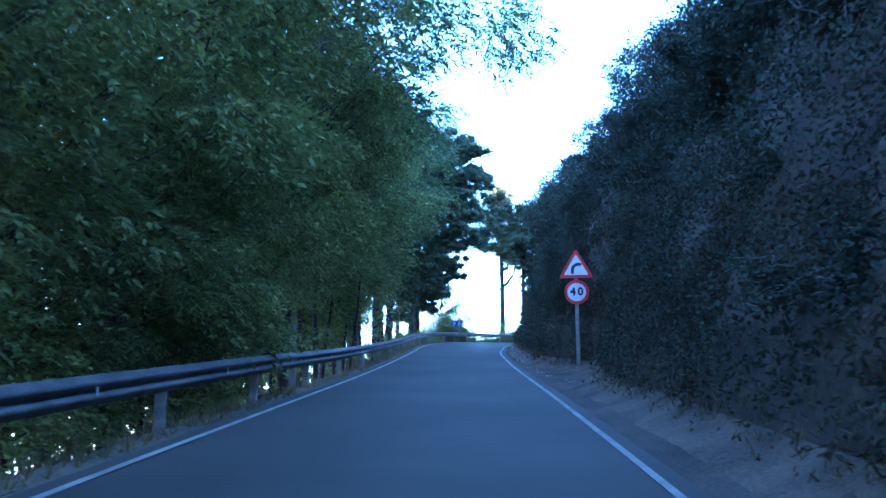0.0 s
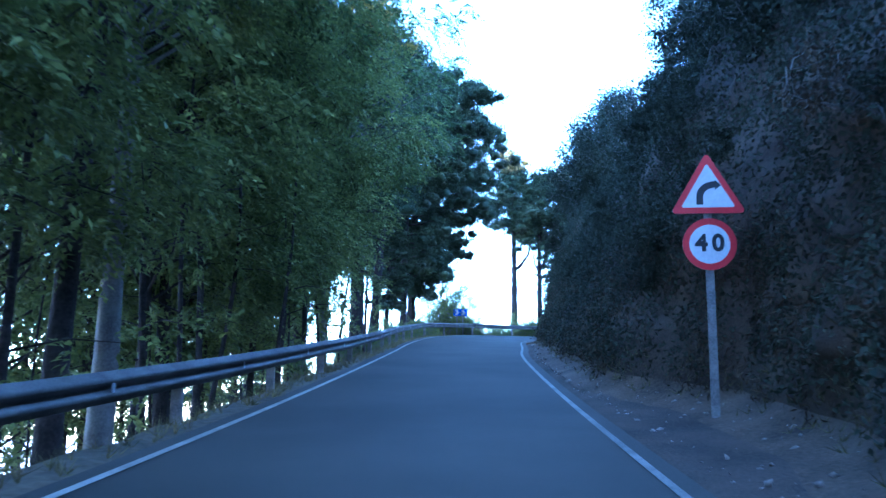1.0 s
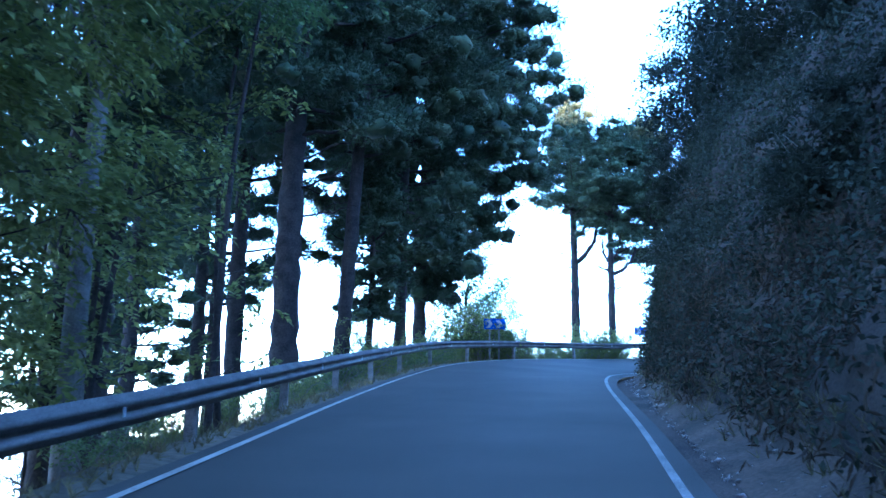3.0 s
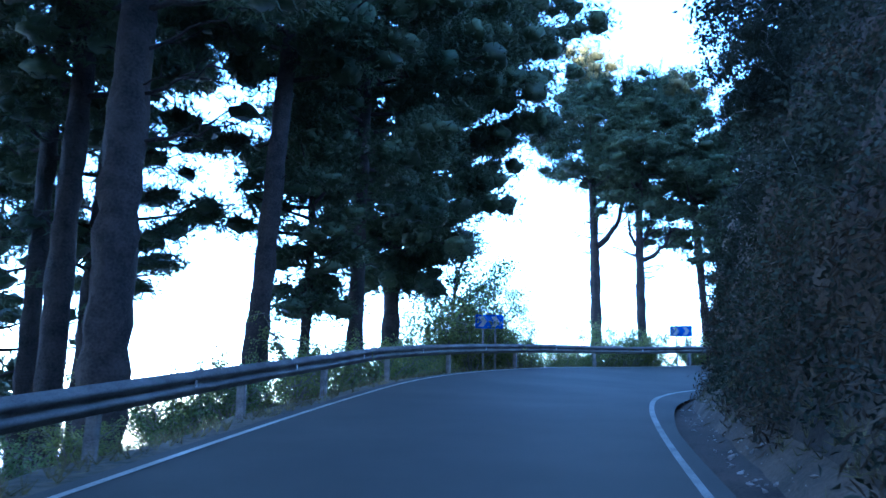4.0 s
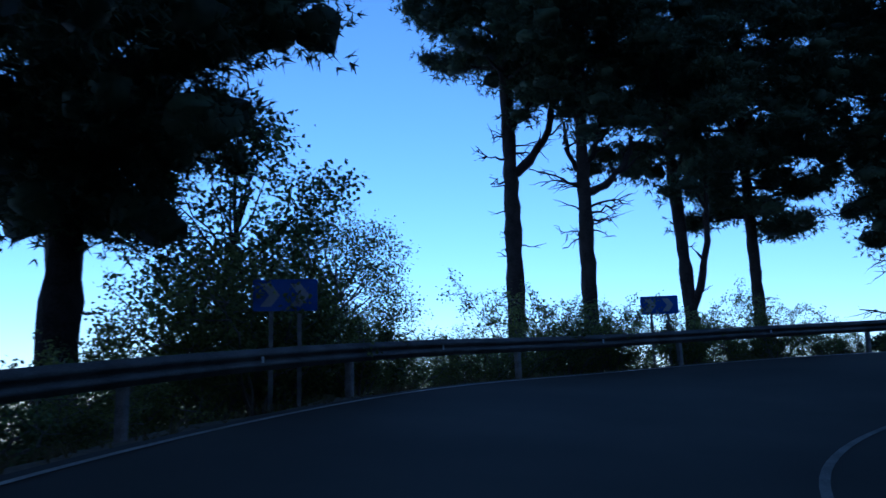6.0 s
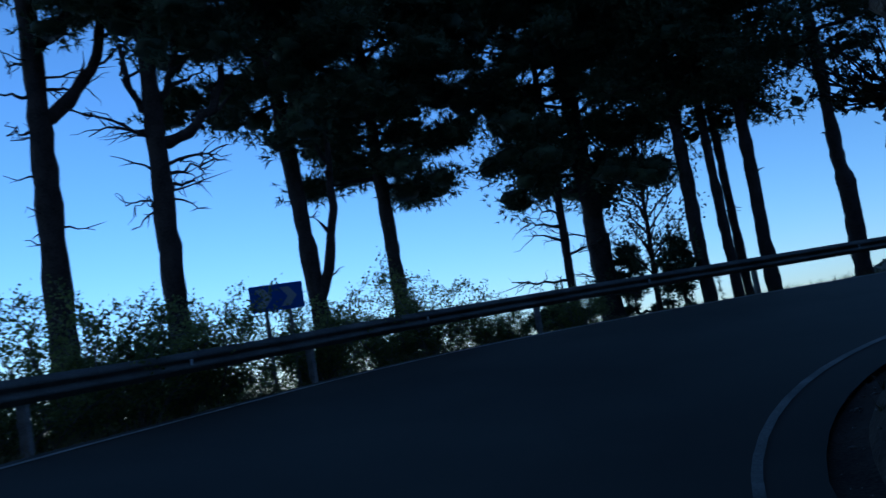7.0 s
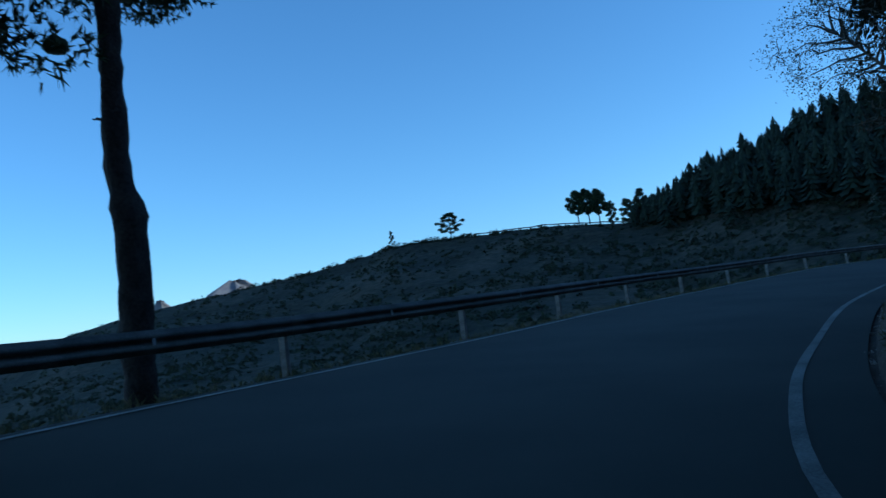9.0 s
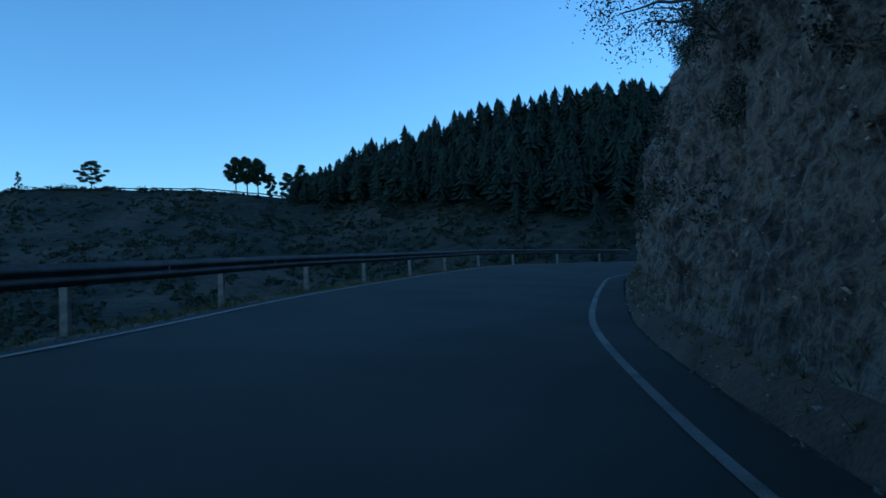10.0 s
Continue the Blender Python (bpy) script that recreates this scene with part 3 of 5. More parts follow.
def guardrail():
    g = thing("guardrail", tuple(rail_point(30, 0.1, 0)), "weathered galvanised steel guardrail on posts along the outer edge", "guardrail")
    g0 = Matrix.Translation(-g.matrix_world.translation)
    post_bm = box(0.13, 0.1, 1.35, 0.012, (0, 0, -0.675))
    me = bpy.data.meshes.new("post"); post_bm.to_mesh(me); post_bm.free(); me.materials.append(POST_STEEL)
    cap_bm = box(0.012, 0.06, 0.09, 0.004)
    rf = bpy.data.meshes.new("reflector"); cap_bm.to_mesh(rf); cap_bm.free(); rf.materials.append(SIGN_GREY)
    ends, q = [1.0], 1.0
    while q < LEN_L[-1] - 8:
        q += float(np.interp(q, [90, 135], [4.3, 5.95])); ends.append(q)
    shift = 145.4 - min(ends, key=lambda e: abs(e - 145.4))
    for s0, s1 in zip(ends[:-1], ends[1:]):
        s0, s1 = max(0.2, s0 + shift), s1 + shift
        rws = []
        for q in np.linspace(s0, s1 + 0.12, 6):
            lap = 0.006 if q > s1 - 0.2 else 0
            rws.append([rail_point(q, -x + lap, rail_top(q) - 0.155 + z) for x, z in W_BEAM] + [rail_point(q, -x + 0.006 + lap, rail_top(q) - 0.155 + z) for x, z in reversed(W_BEAM)])
        vv, ff = loft(rws)
        o = child("beam", mesh_of("beam", vv, ff, STEEL, False), g)
        o.matrix_local = g0
        p, nn = on_edge(EL, NL, LEN_L, s0, RAIL_OFF + 0.085, rail_top(s0) - 0.06)
        turn = math.degrees(math.atan2(nn[1], nn[0]))
        child("post", me, g, "", g0 @ pose(*p, random.uniform(-1.5, 1.5), random.uniform(-1.5, 1.5), turn))
        s2 = (s0 + s1) / 2
        p, nn = on_edge(EL, NL, LEN_L, s2, RAIL_OFF - 0.088, rail_top(s2) - 0.155)
        turn = math.degrees(math.atan2(nn[1], nn[0]))
        child("reflector", rf, g, "small pale reflector", g0 @ pose(*p, 0, 0, turn))
    return g


guardrail()


# ---- signs ----
def round_corner(points, r, n=5):
    out = []
    m = len(points)
    for i, p in enumerate(points):
        p = Vector(p); a = (Vector(points[i - 1]) - p).normalized(); b = (Vector(points[(i + 1) % m]) - p).normalized()
        t = r / math.tan(a.angle(b) / 2)
        c = p + (a + b).normalized() * (r / math.sin(a.angle(b) / 2))
        v0, v1 = p + a * t - c, p + b * t - c
        a0 = math.atan2(v0.y, v0.x); da = (math.atan2(v1.y, v1.x) - a0 + math.pi) % (2 * math.pi) - math.pi
        out += [(c.x + r * math.cos(a0 + da * k / n), c.y + r * math.sin(a0 + da * k / n)) for k in range(n + 1)]
    return out


def strip(path, width, ends=(1, 1)):
    p = np.asarray(path, float); d = np.gradient(p, axis=0); d /= np.linalg.norm(d, axis=1)[:, None]
    n = np.stack([-d[:, 1], d[:, 0]], 1) * width / 2
    return [tuple(q) for q in np.vstack([p + n, (p - n)[::-1]])]


def road_sign(at, turn):
    g = thing("road_sign", pose(*at, 0, 0, turn) @ Matrix.Scale(1.08, 4), "bend warning triangle over a round 40 sign on grey post", "road sign")
    part("post", box(0.1, 0.06, 3.6, 0.02, (0, 0.06, 1.25)), POST_STEEL, g)
    tri = [(-0.46, 2.59), (0.46, 2.59), (0.0, 3.38)]
    t = part("triangle_sign", prism(round_corner(tri, 0.04), 0.02, 0.0), SIGN_RED, g, "red-bordered white triangle")
    inner = [(-0.33, 2.665), (0.33, 2.665), (0.0, 3.233)]
    part("panel", prism(round_corner(inner, 0.02), 0.004, -0.004), SIGN_WHITE, t)
    arc = [(-0.1, 2.7), (-0.1, 2.79)] + [(-0.1 + 0.16 - 0.16 * math.cos(a), 2.79 + 0.16 * math.sin(a)) for a in np.radians(np.arange(12, 79, 11))] + [(0.07, 2.955), (0.1, 2.96)]
    part("bend_arrow", prism(strip(arc, 0.085), 0.003, -0.008), SIGN_BLACK, t)
    part("arrow_tip", prism([(0.09, 2.885), (0.165, 2.945), (0.09, 3.015)], 0.003, -0.008), SIGN_BLACK, t)
    ring = [(0.325 * math.cos(a), 2.2 + 0.325 * math.sin(a)) for a in np.linspace(0, 2 * math.pi, 40, endpoint=False)]
    d = part("disc_sign", prism(ring, 0.02, 0.0), SIGN_RED, g, "red-ringed white disc")
    face = [(0.245 * math.cos(a), 2.2 + 0.245 * math.sin(a)) for a in np.linspace(0, 2 * math.pi, 40, endpoint=False)]
    part("panel", prism(face, 0.004, -0.004), SIGN_WHITE, d)
    for digit, x in (("4", -0.1), ("0", 0.1)):
        cu = bpy.data.curves.new("numeral", "FONT")
        cu.body, cu.size, cu.align_x, cu.align_y, cu.extrude, cu.offset = digit, 0.29, "CENTER", "CENTER", 0.002, 0.011
        tmp = bpy.data.objects.new("numeral", cu)
        me = bpy.data.meshes.new_from_object(tmp)
        bpy.data.objects.remove(tmp)
        bm = bmesh.new(); bm.from_mesh(me)
        bmesh.ops.remove_doubles(bm, verts=bm.verts[:], dist=0.0005)
        part("numeral", bm, SIGN_BLACK, d, "black numeral " + digit, pose(x, -0.009, 2.205, 90, 0, 0))
    return g


road_sign((3.85, 24.45, 2.42), -7)


def chevron_sign(at, turn, width, height, low, label):
    g = thing("chevron_sign", pose(*at, 0, 0, turn), label, "road sign", "chevron signs")
    for x in (-width * 0.22, width * 0.22):
        part("post", box(0.07, 0.05, low + height * 0.8 + 1.0, 0.008, (x, 0.05, (low + height * 0.8 - 1.0) / 2)), POST_STEEL, g)
    b = part("board", prism(round_corner([(-width / 2, low), (width / 2, low), (width / 2, low + height), (-width / 2, low + height)], 0.03), 0.025), SIGN_BLUE, g, "blue board")
    for c in (-width * 0.22, width * 0.24):
        w, k = width * 0.17, height * 0.36
        m = low + height / 2
        part("chevron", prism([(c - w, m - k), (c, m - k), (c + w * 0.8, m), (c, m + k), (c - w, m + k), (c - w * 0.2, m)], 0.003, -0.005), CHEVRON_WHITE, b, "white chevron")
    return g


chevron_sign((1.2, 75.55, 7.5), 6, 1.0, 0.5, 1.5, "blue board with two white chevrons, pointing round the bend")
chevron_sign((9.75, 85.35, 8.15), -12, 1.0, 0.5, 1.55, "small blue chevron board behind the guardrail among bushes")


# ---- trees ----
def ground_z(x, y):
    """Height of the root collars on the outer slope; the stems reach on down to the earth."""
    d = np.hypot(EL[:, 0] - x, EL[:, 1] - y); i = int(d.argmin())
    off = float((np.array([x, y]) - EL[i, :2]) @ NL[i])
    return EL[i, 2] + float(np.interp(off, [0.06, 0.5, 0.95, 1.4, 2.0, 3.0, 4.5, 6.5, 10, 16], [-0.14, 0.0, 0.03, -0.1, -0.35, -0.95, -2.2, -4.1, -7.6, -13])) - 0.15


def trunk_path(h, lean, rng, wob=0.12, n=16):
    u = np.linspace(0, 1, n)
    p = np.stack([lean[0] * u, lean[1] * u, -2.3 + (h + 2.3) * u], 1)
    ph = rng.uniform(0, 6, 2)
    p[:, 0] += wob * np.sin(u * 5 + ph[0]) * u; p[:, 1] += wob * np.sin(u * 4 + ph[1]) * u
    return p


def pine(at, h, r, low, crown_r, seed, lean=(0, 0), limbs=30, bare=3, dens=70, fork=0.0, sunlit_top=False, label="", side=(0, 0), knee=False, dead=0, tuft=0.28, fork_out=1.6, cone=False, flare=False, boughs=(), sprays=(), pad=0.55, heart=1.0):
    """A pine: bare furrowed trunk, dead stubs, limbs, and a crown of needle clumps from height low up."""
    rng = np.random.default_rng(seed)
    g = thing("pine_tree", at, label or "tall pine with a furrowed dark trunk behind the guardrail", "tree", "roadside pines")
    tp = trunk_path(h, lean, rng)
    u = np.linspace(0, 1, len(tp))
    rad = r * (1 - 0.62 * u ** 1.1) + r * 0.35 * np.exp(-u * 28)
    rad[-3:] *= (0.6, 0.4, 0.2)
    fine = np.linspace(0, 1, 90 if knee else 60)
    tp2 = np.stack([np.interp(fine, u, tp[:, k]) for k in range(3)], 1); rad2 = np.interp(fine, u, rad) * (1 + 0.08 * rng.uniform(-1, 1, len(fine)))
    if knee:
        kz = 11.3 - at[2]
        rad2 *= (1 + 0.16 * np.exp(-((tp2[:, 2] - kz) / 0.3) ** 2)) * np.where(tp2[:, 2] > kz + 0.3, 0.86, 1.0)
        tp2[:, 1] += 0.2 * np.clip((tp2[:, 2] - kz) / 0.6, 0, 1); tp2[:, 0] += 0.12 * np.clip((tp2[:, 2] - kz) / 0.6, 0, 1)
        tp[:, 1] += 0.2 * np.clip((tp[:, 2] - kz) / 0.6, 0, 1); tp[:, 0] += 0.12 * np.clip((tp[:, 2] - kz) / 0.6, 0, 1)
    child("trunk", mesh_of("trunk", *tube(tp2, rad2, 14, rng, 0.15), BARK, True), g)
    wood, tips = [], []

    def limb(z0, az, length, rise, r0, clumps, spread=0.75, start=0.4):
        b = np.array([np.interp(z0, tp[:, 2], tp[:, k]) for k in range(2)] + [z0])
        k = np.linspace(0, 1, 8)
        d = np.array([math.cos(az), math.sin(az)])
        bend = rng.uniform(-0.25, 0.25)
        pts = np.stack([b[0] + d[0] * length * k - d[1] * bend * length * k * k, b[1] + d[1] * length * k + d[0] * bend * length * k * k, b[2] + rise * k ** 1.4 + 0.08 * rng.normal(size=8) * k], 1)
        wood.append(tube(pts, r0 * (1 - 0.8 * k), 6, rng, 0.1))
        for c in range(clumps):
            w = rng.uniform(start, 1.05)
            q = np.array([np.interp(w, k, pts[:, a]) for a in range(3)])
            q += rng.normal(size=3) * spread * 0.34 * np.array([1, 1, 0.4])
            tips.append((q, spread * rng.uniform(0.7, 1.2)))
        return pts

    for i in range(limbs):
        w = (i + rng.uniform(0, 1)) / limbs
        z0 = low + (h - low) * (0.07 + w * 0.88)
        shape = (0.55 + 1.0 * w if w < 0.35 else 1.0 if w < 0.6 else 1.0 - 0.8 * ((w - 0.6) / 0.4) ** 1.3)
        if flare:
            shape = min(1.0, 0.22 + 2.2 * w) if w < 0.56 else 1.0 - 0.5 * max(0.0, (w - 0.7) / 0.3)
        if cone:
            if w < 0.09:
                continue
            shape = 0.6 + 1.6 * w if w < 0.25 else 1.0 - 0.85 * ((w - 0.25) / 0.75) ** 1.1
        az = i * 2.4 + rng.uniform(-0.5, 0.5)
        ln = crown_r * max(0.25, shape) * rng.uniform(0.7, 1.1)
        ln *= 1 + 0.5 * (0.25 + w) * (math.cos(az) * side[0] + math.sin(az) * side[1])
        limb(z0, az, ln, ln * rng.uniform(0.05, 0.4) - (0.5 if w < 0.2 and low < 8 else 0), 0.05 + 0.02 * r / 0.3, 8 if ln > 4.2 else 5 if ln > 2.4 else 3, min(0.8, 0.3 * crown_r + 0.1))
    for i in range(8):
        tips.append((np.array([tp[-1][0], tp[-1][1], h]) + rng.normal(size=3) * 0.5 * min(1, crown_r / 2.5), min(0.7, 0.3 * crown_r)))
    if fork:
        k = np.linspace(0, 1, 10)[:, None]
        b = np.array([np.interp(fork, tp[:, 2], tp[:, a]) for a in range(2)] + [fork])
        up = max(2.2, low + 1.4 - fork)
        out = np.array([fork_out, -0.5, 0.0])
        pts = b + out * (1 - (1 - k) ** 2.4) + np.array([0, 0, up]) * (0.75 * k + 0.25 * k ** 2) + rng.normal(size=(10, 3)) * 0.035 * np.sin(3.1 * k)
        wood.append(tube(pts, r * 0.6 * (1 - 0.6 * k[:, 0]), 8, rng, 0.14))
        for q in (0.45, 0.7, 0.85):
            st = pts[int(q * 9)]
            p3 = st + np.linspace(0, 1, 5)[:, None] * np.array([rng.uniform(-0.6, 1.2), rng.uniform(-0.5, 0.5), rng.uniform(0.3, 0.9)]) + rng.normal(size=(5, 3)) * 0.04
            wood.append(tube(p3, [0.06, 0.05, 0.035, 0.02, 0.008], 5))
        for q in range(7):
            tips.append((pts[-1] + rng.normal(size=3) * [0.8, 0.8, 0.5], 0.8))
    for z_abs, dx, up, thick in boughs:                   # heavy side boughs that turn upward into the crown
        z0 = z_abs - at[2]
        b = np.array([np.interp(z0, tp[:, 2], tp[:, a]) for a in range(2)] + [z0])
        k = np.linspace(0, 1, 12)[:, None]
        pts = b + np.array([dx, -0.1 * dx, 0]) * (1 - (1 - k) ** 1.8) + np.array([0, 0, up]) * (0.55 * k + 0.45 * k ** 2) + rng.normal(size=(12, 3)) * 0.05 * np.sin(3.1 * k)
        wood.append(tube(pts, r * thick * (1 - 0.5 * k[:, 0]), 8, rng, 0.14))
        for q in (4, 6, 7, 9):
            d = np.array([rng.uniform(-0.9, 0.9), rng.uniform(-0.6, 0.6), rng.uniform(0.5, 1.0)]) * rng.uniform(0.6, 1.2)
            p3 = pts[q] + np.linspace(0, 1, 6)[:, None] * d + rng.normal(size=(6, 3)) * 0.06
            wood.append(tube(p3, [0.055, 0.045, 0.035, 0.025, 0.015, 0.006], 5))
        for q in range(6):
            tips.append((pts[-1] + rng.normal(size=3) * [0.7, 0.7, 0.4] + [0, 0, 0.4], 0.75))
    for z_abs, dx in sprays:                              # dead branches, crooked and twiggy
        z0 = z_abs - at[2]
        b = np.array([np.interp(z0, tp[:, 2], tp[:, a]) for a in range(2)] + [z0])
        k = np.linspace(0, 1, 8)[:, None]
        pts = b + k * np.array([dx, rng.uniform(-0.4, 0.4), 0.35 * abs(dx) * rng.uniform(0.2, 1.4)]) + rng.normal(size=(8, 3)) * 0.07 * k
        spray = [tube(pts, 0.05 * (1 - 0.75 * k[:, 0]), 5)]
        for q in range(7):
            st = pts[rng.integers(2, 8)]
            d = np.array([dx * rng.uniform(0.0, 0.6), rng.uniform(-0.4, 0.4), rng.uniform(-0.4, 0.5)])
            spray.append(tube(st + np.linspace(0, 1, 5)[:, None] * d + rng.normal(size=(5, 3)) * 0.035, [0.018, 0.015, 0.012, 0.008, 0.003], 4))
        wood.append(joined(spray))
    for i in range(bare + dead):
        z0 = rng.uniform(low * 0.55, low * 1.02)
        az = rng.uniform(0, 6.28)
        ln = rng.uniform(0.35, 0.9) if i < bare else rng.uniform(1.0, 2.0)
        b = np.array([np.interp(z0, tp[:, 2], tp[:, a]) for a in range(2)] + [z0])
        k = np.linspace(0, 1, 6)[:, None]
        pts = b + k * np.array([math.cos(az) * ln, math.sin(az) * ln, ln * rng.uniform(-0.1, 0.45)]) + rng.normal(size=(6, 3)) * 0.05 * k
        stub = [tube(pts, 0.035 * (1 - 0.8 * k[:, 0]), 5)]
        for q in range(3 if i >= bare else 1):
            a2 = az + rng.uniform(-0.9, 0.9); st = pts[rng.integers(2, 5)]
            p2 = st + np.linspace(0, 1, 4)[:, None] * np.array([math.cos(a2), math.sin(a2), rng.uniform(-0.3, 0.5)]) * ln * 0.5
            stub.append(tube(p2, [0.015, 0.012, 0.008, 0.003], 4))
        wood.append(joined(stub))
    for w in wood:
        child("limb", mesh_of("limb", *w, BARK, True), g)
    shoots = []
    for q, s in tips:                                     # upright young shoots round the top
        if q[2] > h - 3.2 and rng.random() < 0.5:
            e = q + np.array([rng.normal() * 0.5, rng.normal() * 0.5, s * 0.55])
            shoots.append(e + np.linspace(0, 1, 9)[:, None] * np.array([rng.normal() * 0.06, rng.normal() * 0.06, rng.uniform(0.4, 0.8)]))
    heads = [(q, s) for q, s in tips if not (sunlit_top and q[2] > h - 1.0)]
    # the top metre of crown has its sunlight painted in as golden needles
    if sunlit_top:
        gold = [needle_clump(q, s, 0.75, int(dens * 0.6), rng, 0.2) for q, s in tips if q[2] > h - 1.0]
        child("crown_tip", mesh_of("crown_tip", *joined(gold), NEEDLES_SUNLIT), g, "sunlit golden crown tip")
    crown = [needle_clump(q, s, pad, int(18 + dens * 0.56 * (s / 0.8) ** 2), rng, tuft * 0.8, heart) for q, s in heads]
    if shoots:
        crown.append(tufts(np.concatenate(shoots), rng, tuft * 0.7, 0.014, 8))
    child("crown", mesh_of("crown", *joined(crown), NEEDLES), g)
    return g


def at_slope(x, y):
    return (x, y, ground_z(x, y))


# the pines that stand along the bend
pine(at_slope(-5.9, 48.8), 18, 0.3, 5.5, 4.2, 11, (0.3, 0.4), limbs=34, dens=60)
pine(at_slope(-6.6, 51.8), 19, 0.34, 6.0, 4.2, 12, (-0.2, 0.2), limbs=34, dens=60)
pine(at_slope(-7.6, 55.4), 17, 0.22, 6.6, 3.2, 32, (0.2, 0.2), limbs=28, dens=56)
pine(at_slope(-9.6, 67.4), 21, 0.34, 8.0, 4.3, 33, (0.3, 0.2), limbs=42, dens=64)
pine(at_slope(-10.5, 59.6), 19, 0.2, 3.4, 3.6, 38, (0.2, 0.1), limbs=30, dens=36)
pine(at_slope(-12.4, 64.6), 20, 0.22, 3.2, 3.8, 39, (0.2, 0.1), limbs=30, dens=36)
pine(at_slope(-15, 71), 21, 0.22, 3.0, 4.0, 40, (0.2, 0.1), limbs=30, dens=36)
pine(at_slope(-8.75, 63.3), 20, 0.28, 9.8, 4.4, 36, (0.2, 0.1), limbs=36, dens=60)
pine(at_slope(-6.5, 60.6), 19, 0.31, 8.2, 4.0, 37, (-0.2, 0.1), limbs=34, dens=60)
pine(at_slope(-4.5, 58.6), 20, 0.41, 7.2, 5.0, 15, (0.0, -0.2), limbs=44, dens=80, sprays=((10.4, 1.7), (11.2, 1.4), (12.0, 1.8)), label="stout old pine with a thick trunk close to the guardrail")
pine(at_slope(-4.4, 65.5), 20, 0.31, 8.6, 5.4, 16, (1.1, 0.4), limbs=60, side=(0.5, 0.2), dens=100, pad=0.8, tuft=0.23, label="leaning pine with a thick dark trunk")
pine(at_slope(-3.7, 68.1), 9.0, 0.19, 8.3 - ground_z(-3.7, 68.1), 2.0, 17, (0.1, 0.0), limbs=34, dens=120, tuft=0.2, label="slender forked pine with low dark crown")
pine(at_slope(-2.75, 70.5), 20, 0.27, 10.8 - ground_z(-2.75, 70.5), 5.4, 18, (0.3, 0.2), limbs=66, side=(0.6, 0.1), dens=105, pad=0.85, tuft=0.23)
pine(at_slope(-2.5, 75.7), 20, 0.36, 9.5 - ground_z(-2.5, 75.7), 5.4, 19, (0.5, 0.1), limbs=116, side=(0.7, 0.1), dens=90, pad=0.85, flare=True, tuft=0.23)
pine(at_slope(6.3, 88.3), 20.2, 0.34, 12.0, 3.3, 21, (-0.4, 0.3), limbs=54, cone=True, dens=78, bare=9, boughs=((14.45, 1.45, 2.7, 0.5), (16.0, 0.9, 1.8, 0.36)), sprays=((15.0, -0.85), (15.8, -0.6), (14.3, -0.5), (15.2, 1.0)), sunlit_top=True, dead=1, label="tall forked pine with dead stubs and a golden top coloured as sunlit")
pine(at_slope(8.3, 87.5), 17.0, 0.29, 9.8, 3.2, 22, (0.1, 0.2), limbs=48, cone=True, dens=78, bare=4, boughs=((13.65, 1.5, 1.7, 0.48), (14.5, 0.6, 1.8, 0.36), (14.2, -0.5, 1.7, 0.3)), sprays=((13.8, -1.5), (14.0, -1.2), (13.0, 1.2), (13.2, 1.4), (12.8, 0.9), (12.3, -0.6)), dead=3, label="pine with many dead lower branches")
pine(at_slope(12.0, 88.5), 17.2, 0.25, 6.6, 3.3, 23, (-1.2, 0.4), dens=95, limbs=50, cone=True, fork=3.6, fork_out=0.6, sunlit_top=True, label="twin-stemmed pine with an ochre top coloured as sunlit")
pine(at_slope(14.5, 90.2), 17.0, 0.25, 7.2, 3.9, 24, (-0.2, 0.1), dens=95, limbs=60, side=(0.5, 0))
pine(at_slope(20.35, 89.2), 17, 0.38, 5.4, 4.4, 25, (-0.3, -0.2), limbs=66, pad=0.7, bare=2, dead=8, dens=95, tuft=0.22, label="broad dense pine with a stout trunk and low limbs")
pine(at_slope(21.5, 86.6), 17, 0.2, 4.7, 3.3, 26, (-0.3, -0.6), heart=0.5, limbs=46, dens=90, pad=0.7, tuft=0.22, bare=1)
pine(at_slope(22.3, 86.25), 16, 0.15, 4.8, 2.8, 27, (-0.9, -0.5), heart=0.5, limbs=40, dens=90, tuft=0.22, bare=1)
pine(at_slope(22.75, 86.4), 15, 0.14, 5.4, 2.6, 35, (-0.7, -0.5), heart=0.5, limbs=36, dens=90, tuft=0.22, bare=1)
pine(at_slope(22.95, 85.8), 16.5, 0.2, 4.7, 3.6, 28, (-0.5, -0.8), heart=0.5, limbs=48, dens=95, pad=0.7, tuft=0.22, bare=1)
pine(at_slope(25.38, 85.0), 15.5, 0.25, 6.0, 4.0, 29, (-0.5, -0.75), heart=0.5, limbs=48, dens=190, tuft=0.16, knee=True, label="pine with a swollen knee on its bare trunk", bare=1)
pine(at_slope(18.95, 89.1), 13, 0.16, 6.8, 1.8, 51, (0.2, 0.1), limbs=18, dens=70, tuft=0.22, sprays=((11.4, -1.3), (11.0, -1.0), (10.6, 0.8), (9.9, -1.9), (11.8, -0.9)), label="slim pine with crooked dead branches low on its stem")
YOUNG = "young bushy pine low among the trunks"
for x, y, h, cr, seed in ((17.6, 87.6, 1.5, 0.7, 53), (21.2, 87.1, 2.8, 0.6, 54), (20.9, 88.8, 4.2, 0.8, 55)):
    pine(at_slope(x, y), h, 0.06, 0.8, cr, seed, limbs=12, bare=1, dens=60, tuft=0.2, label=YOUNG)


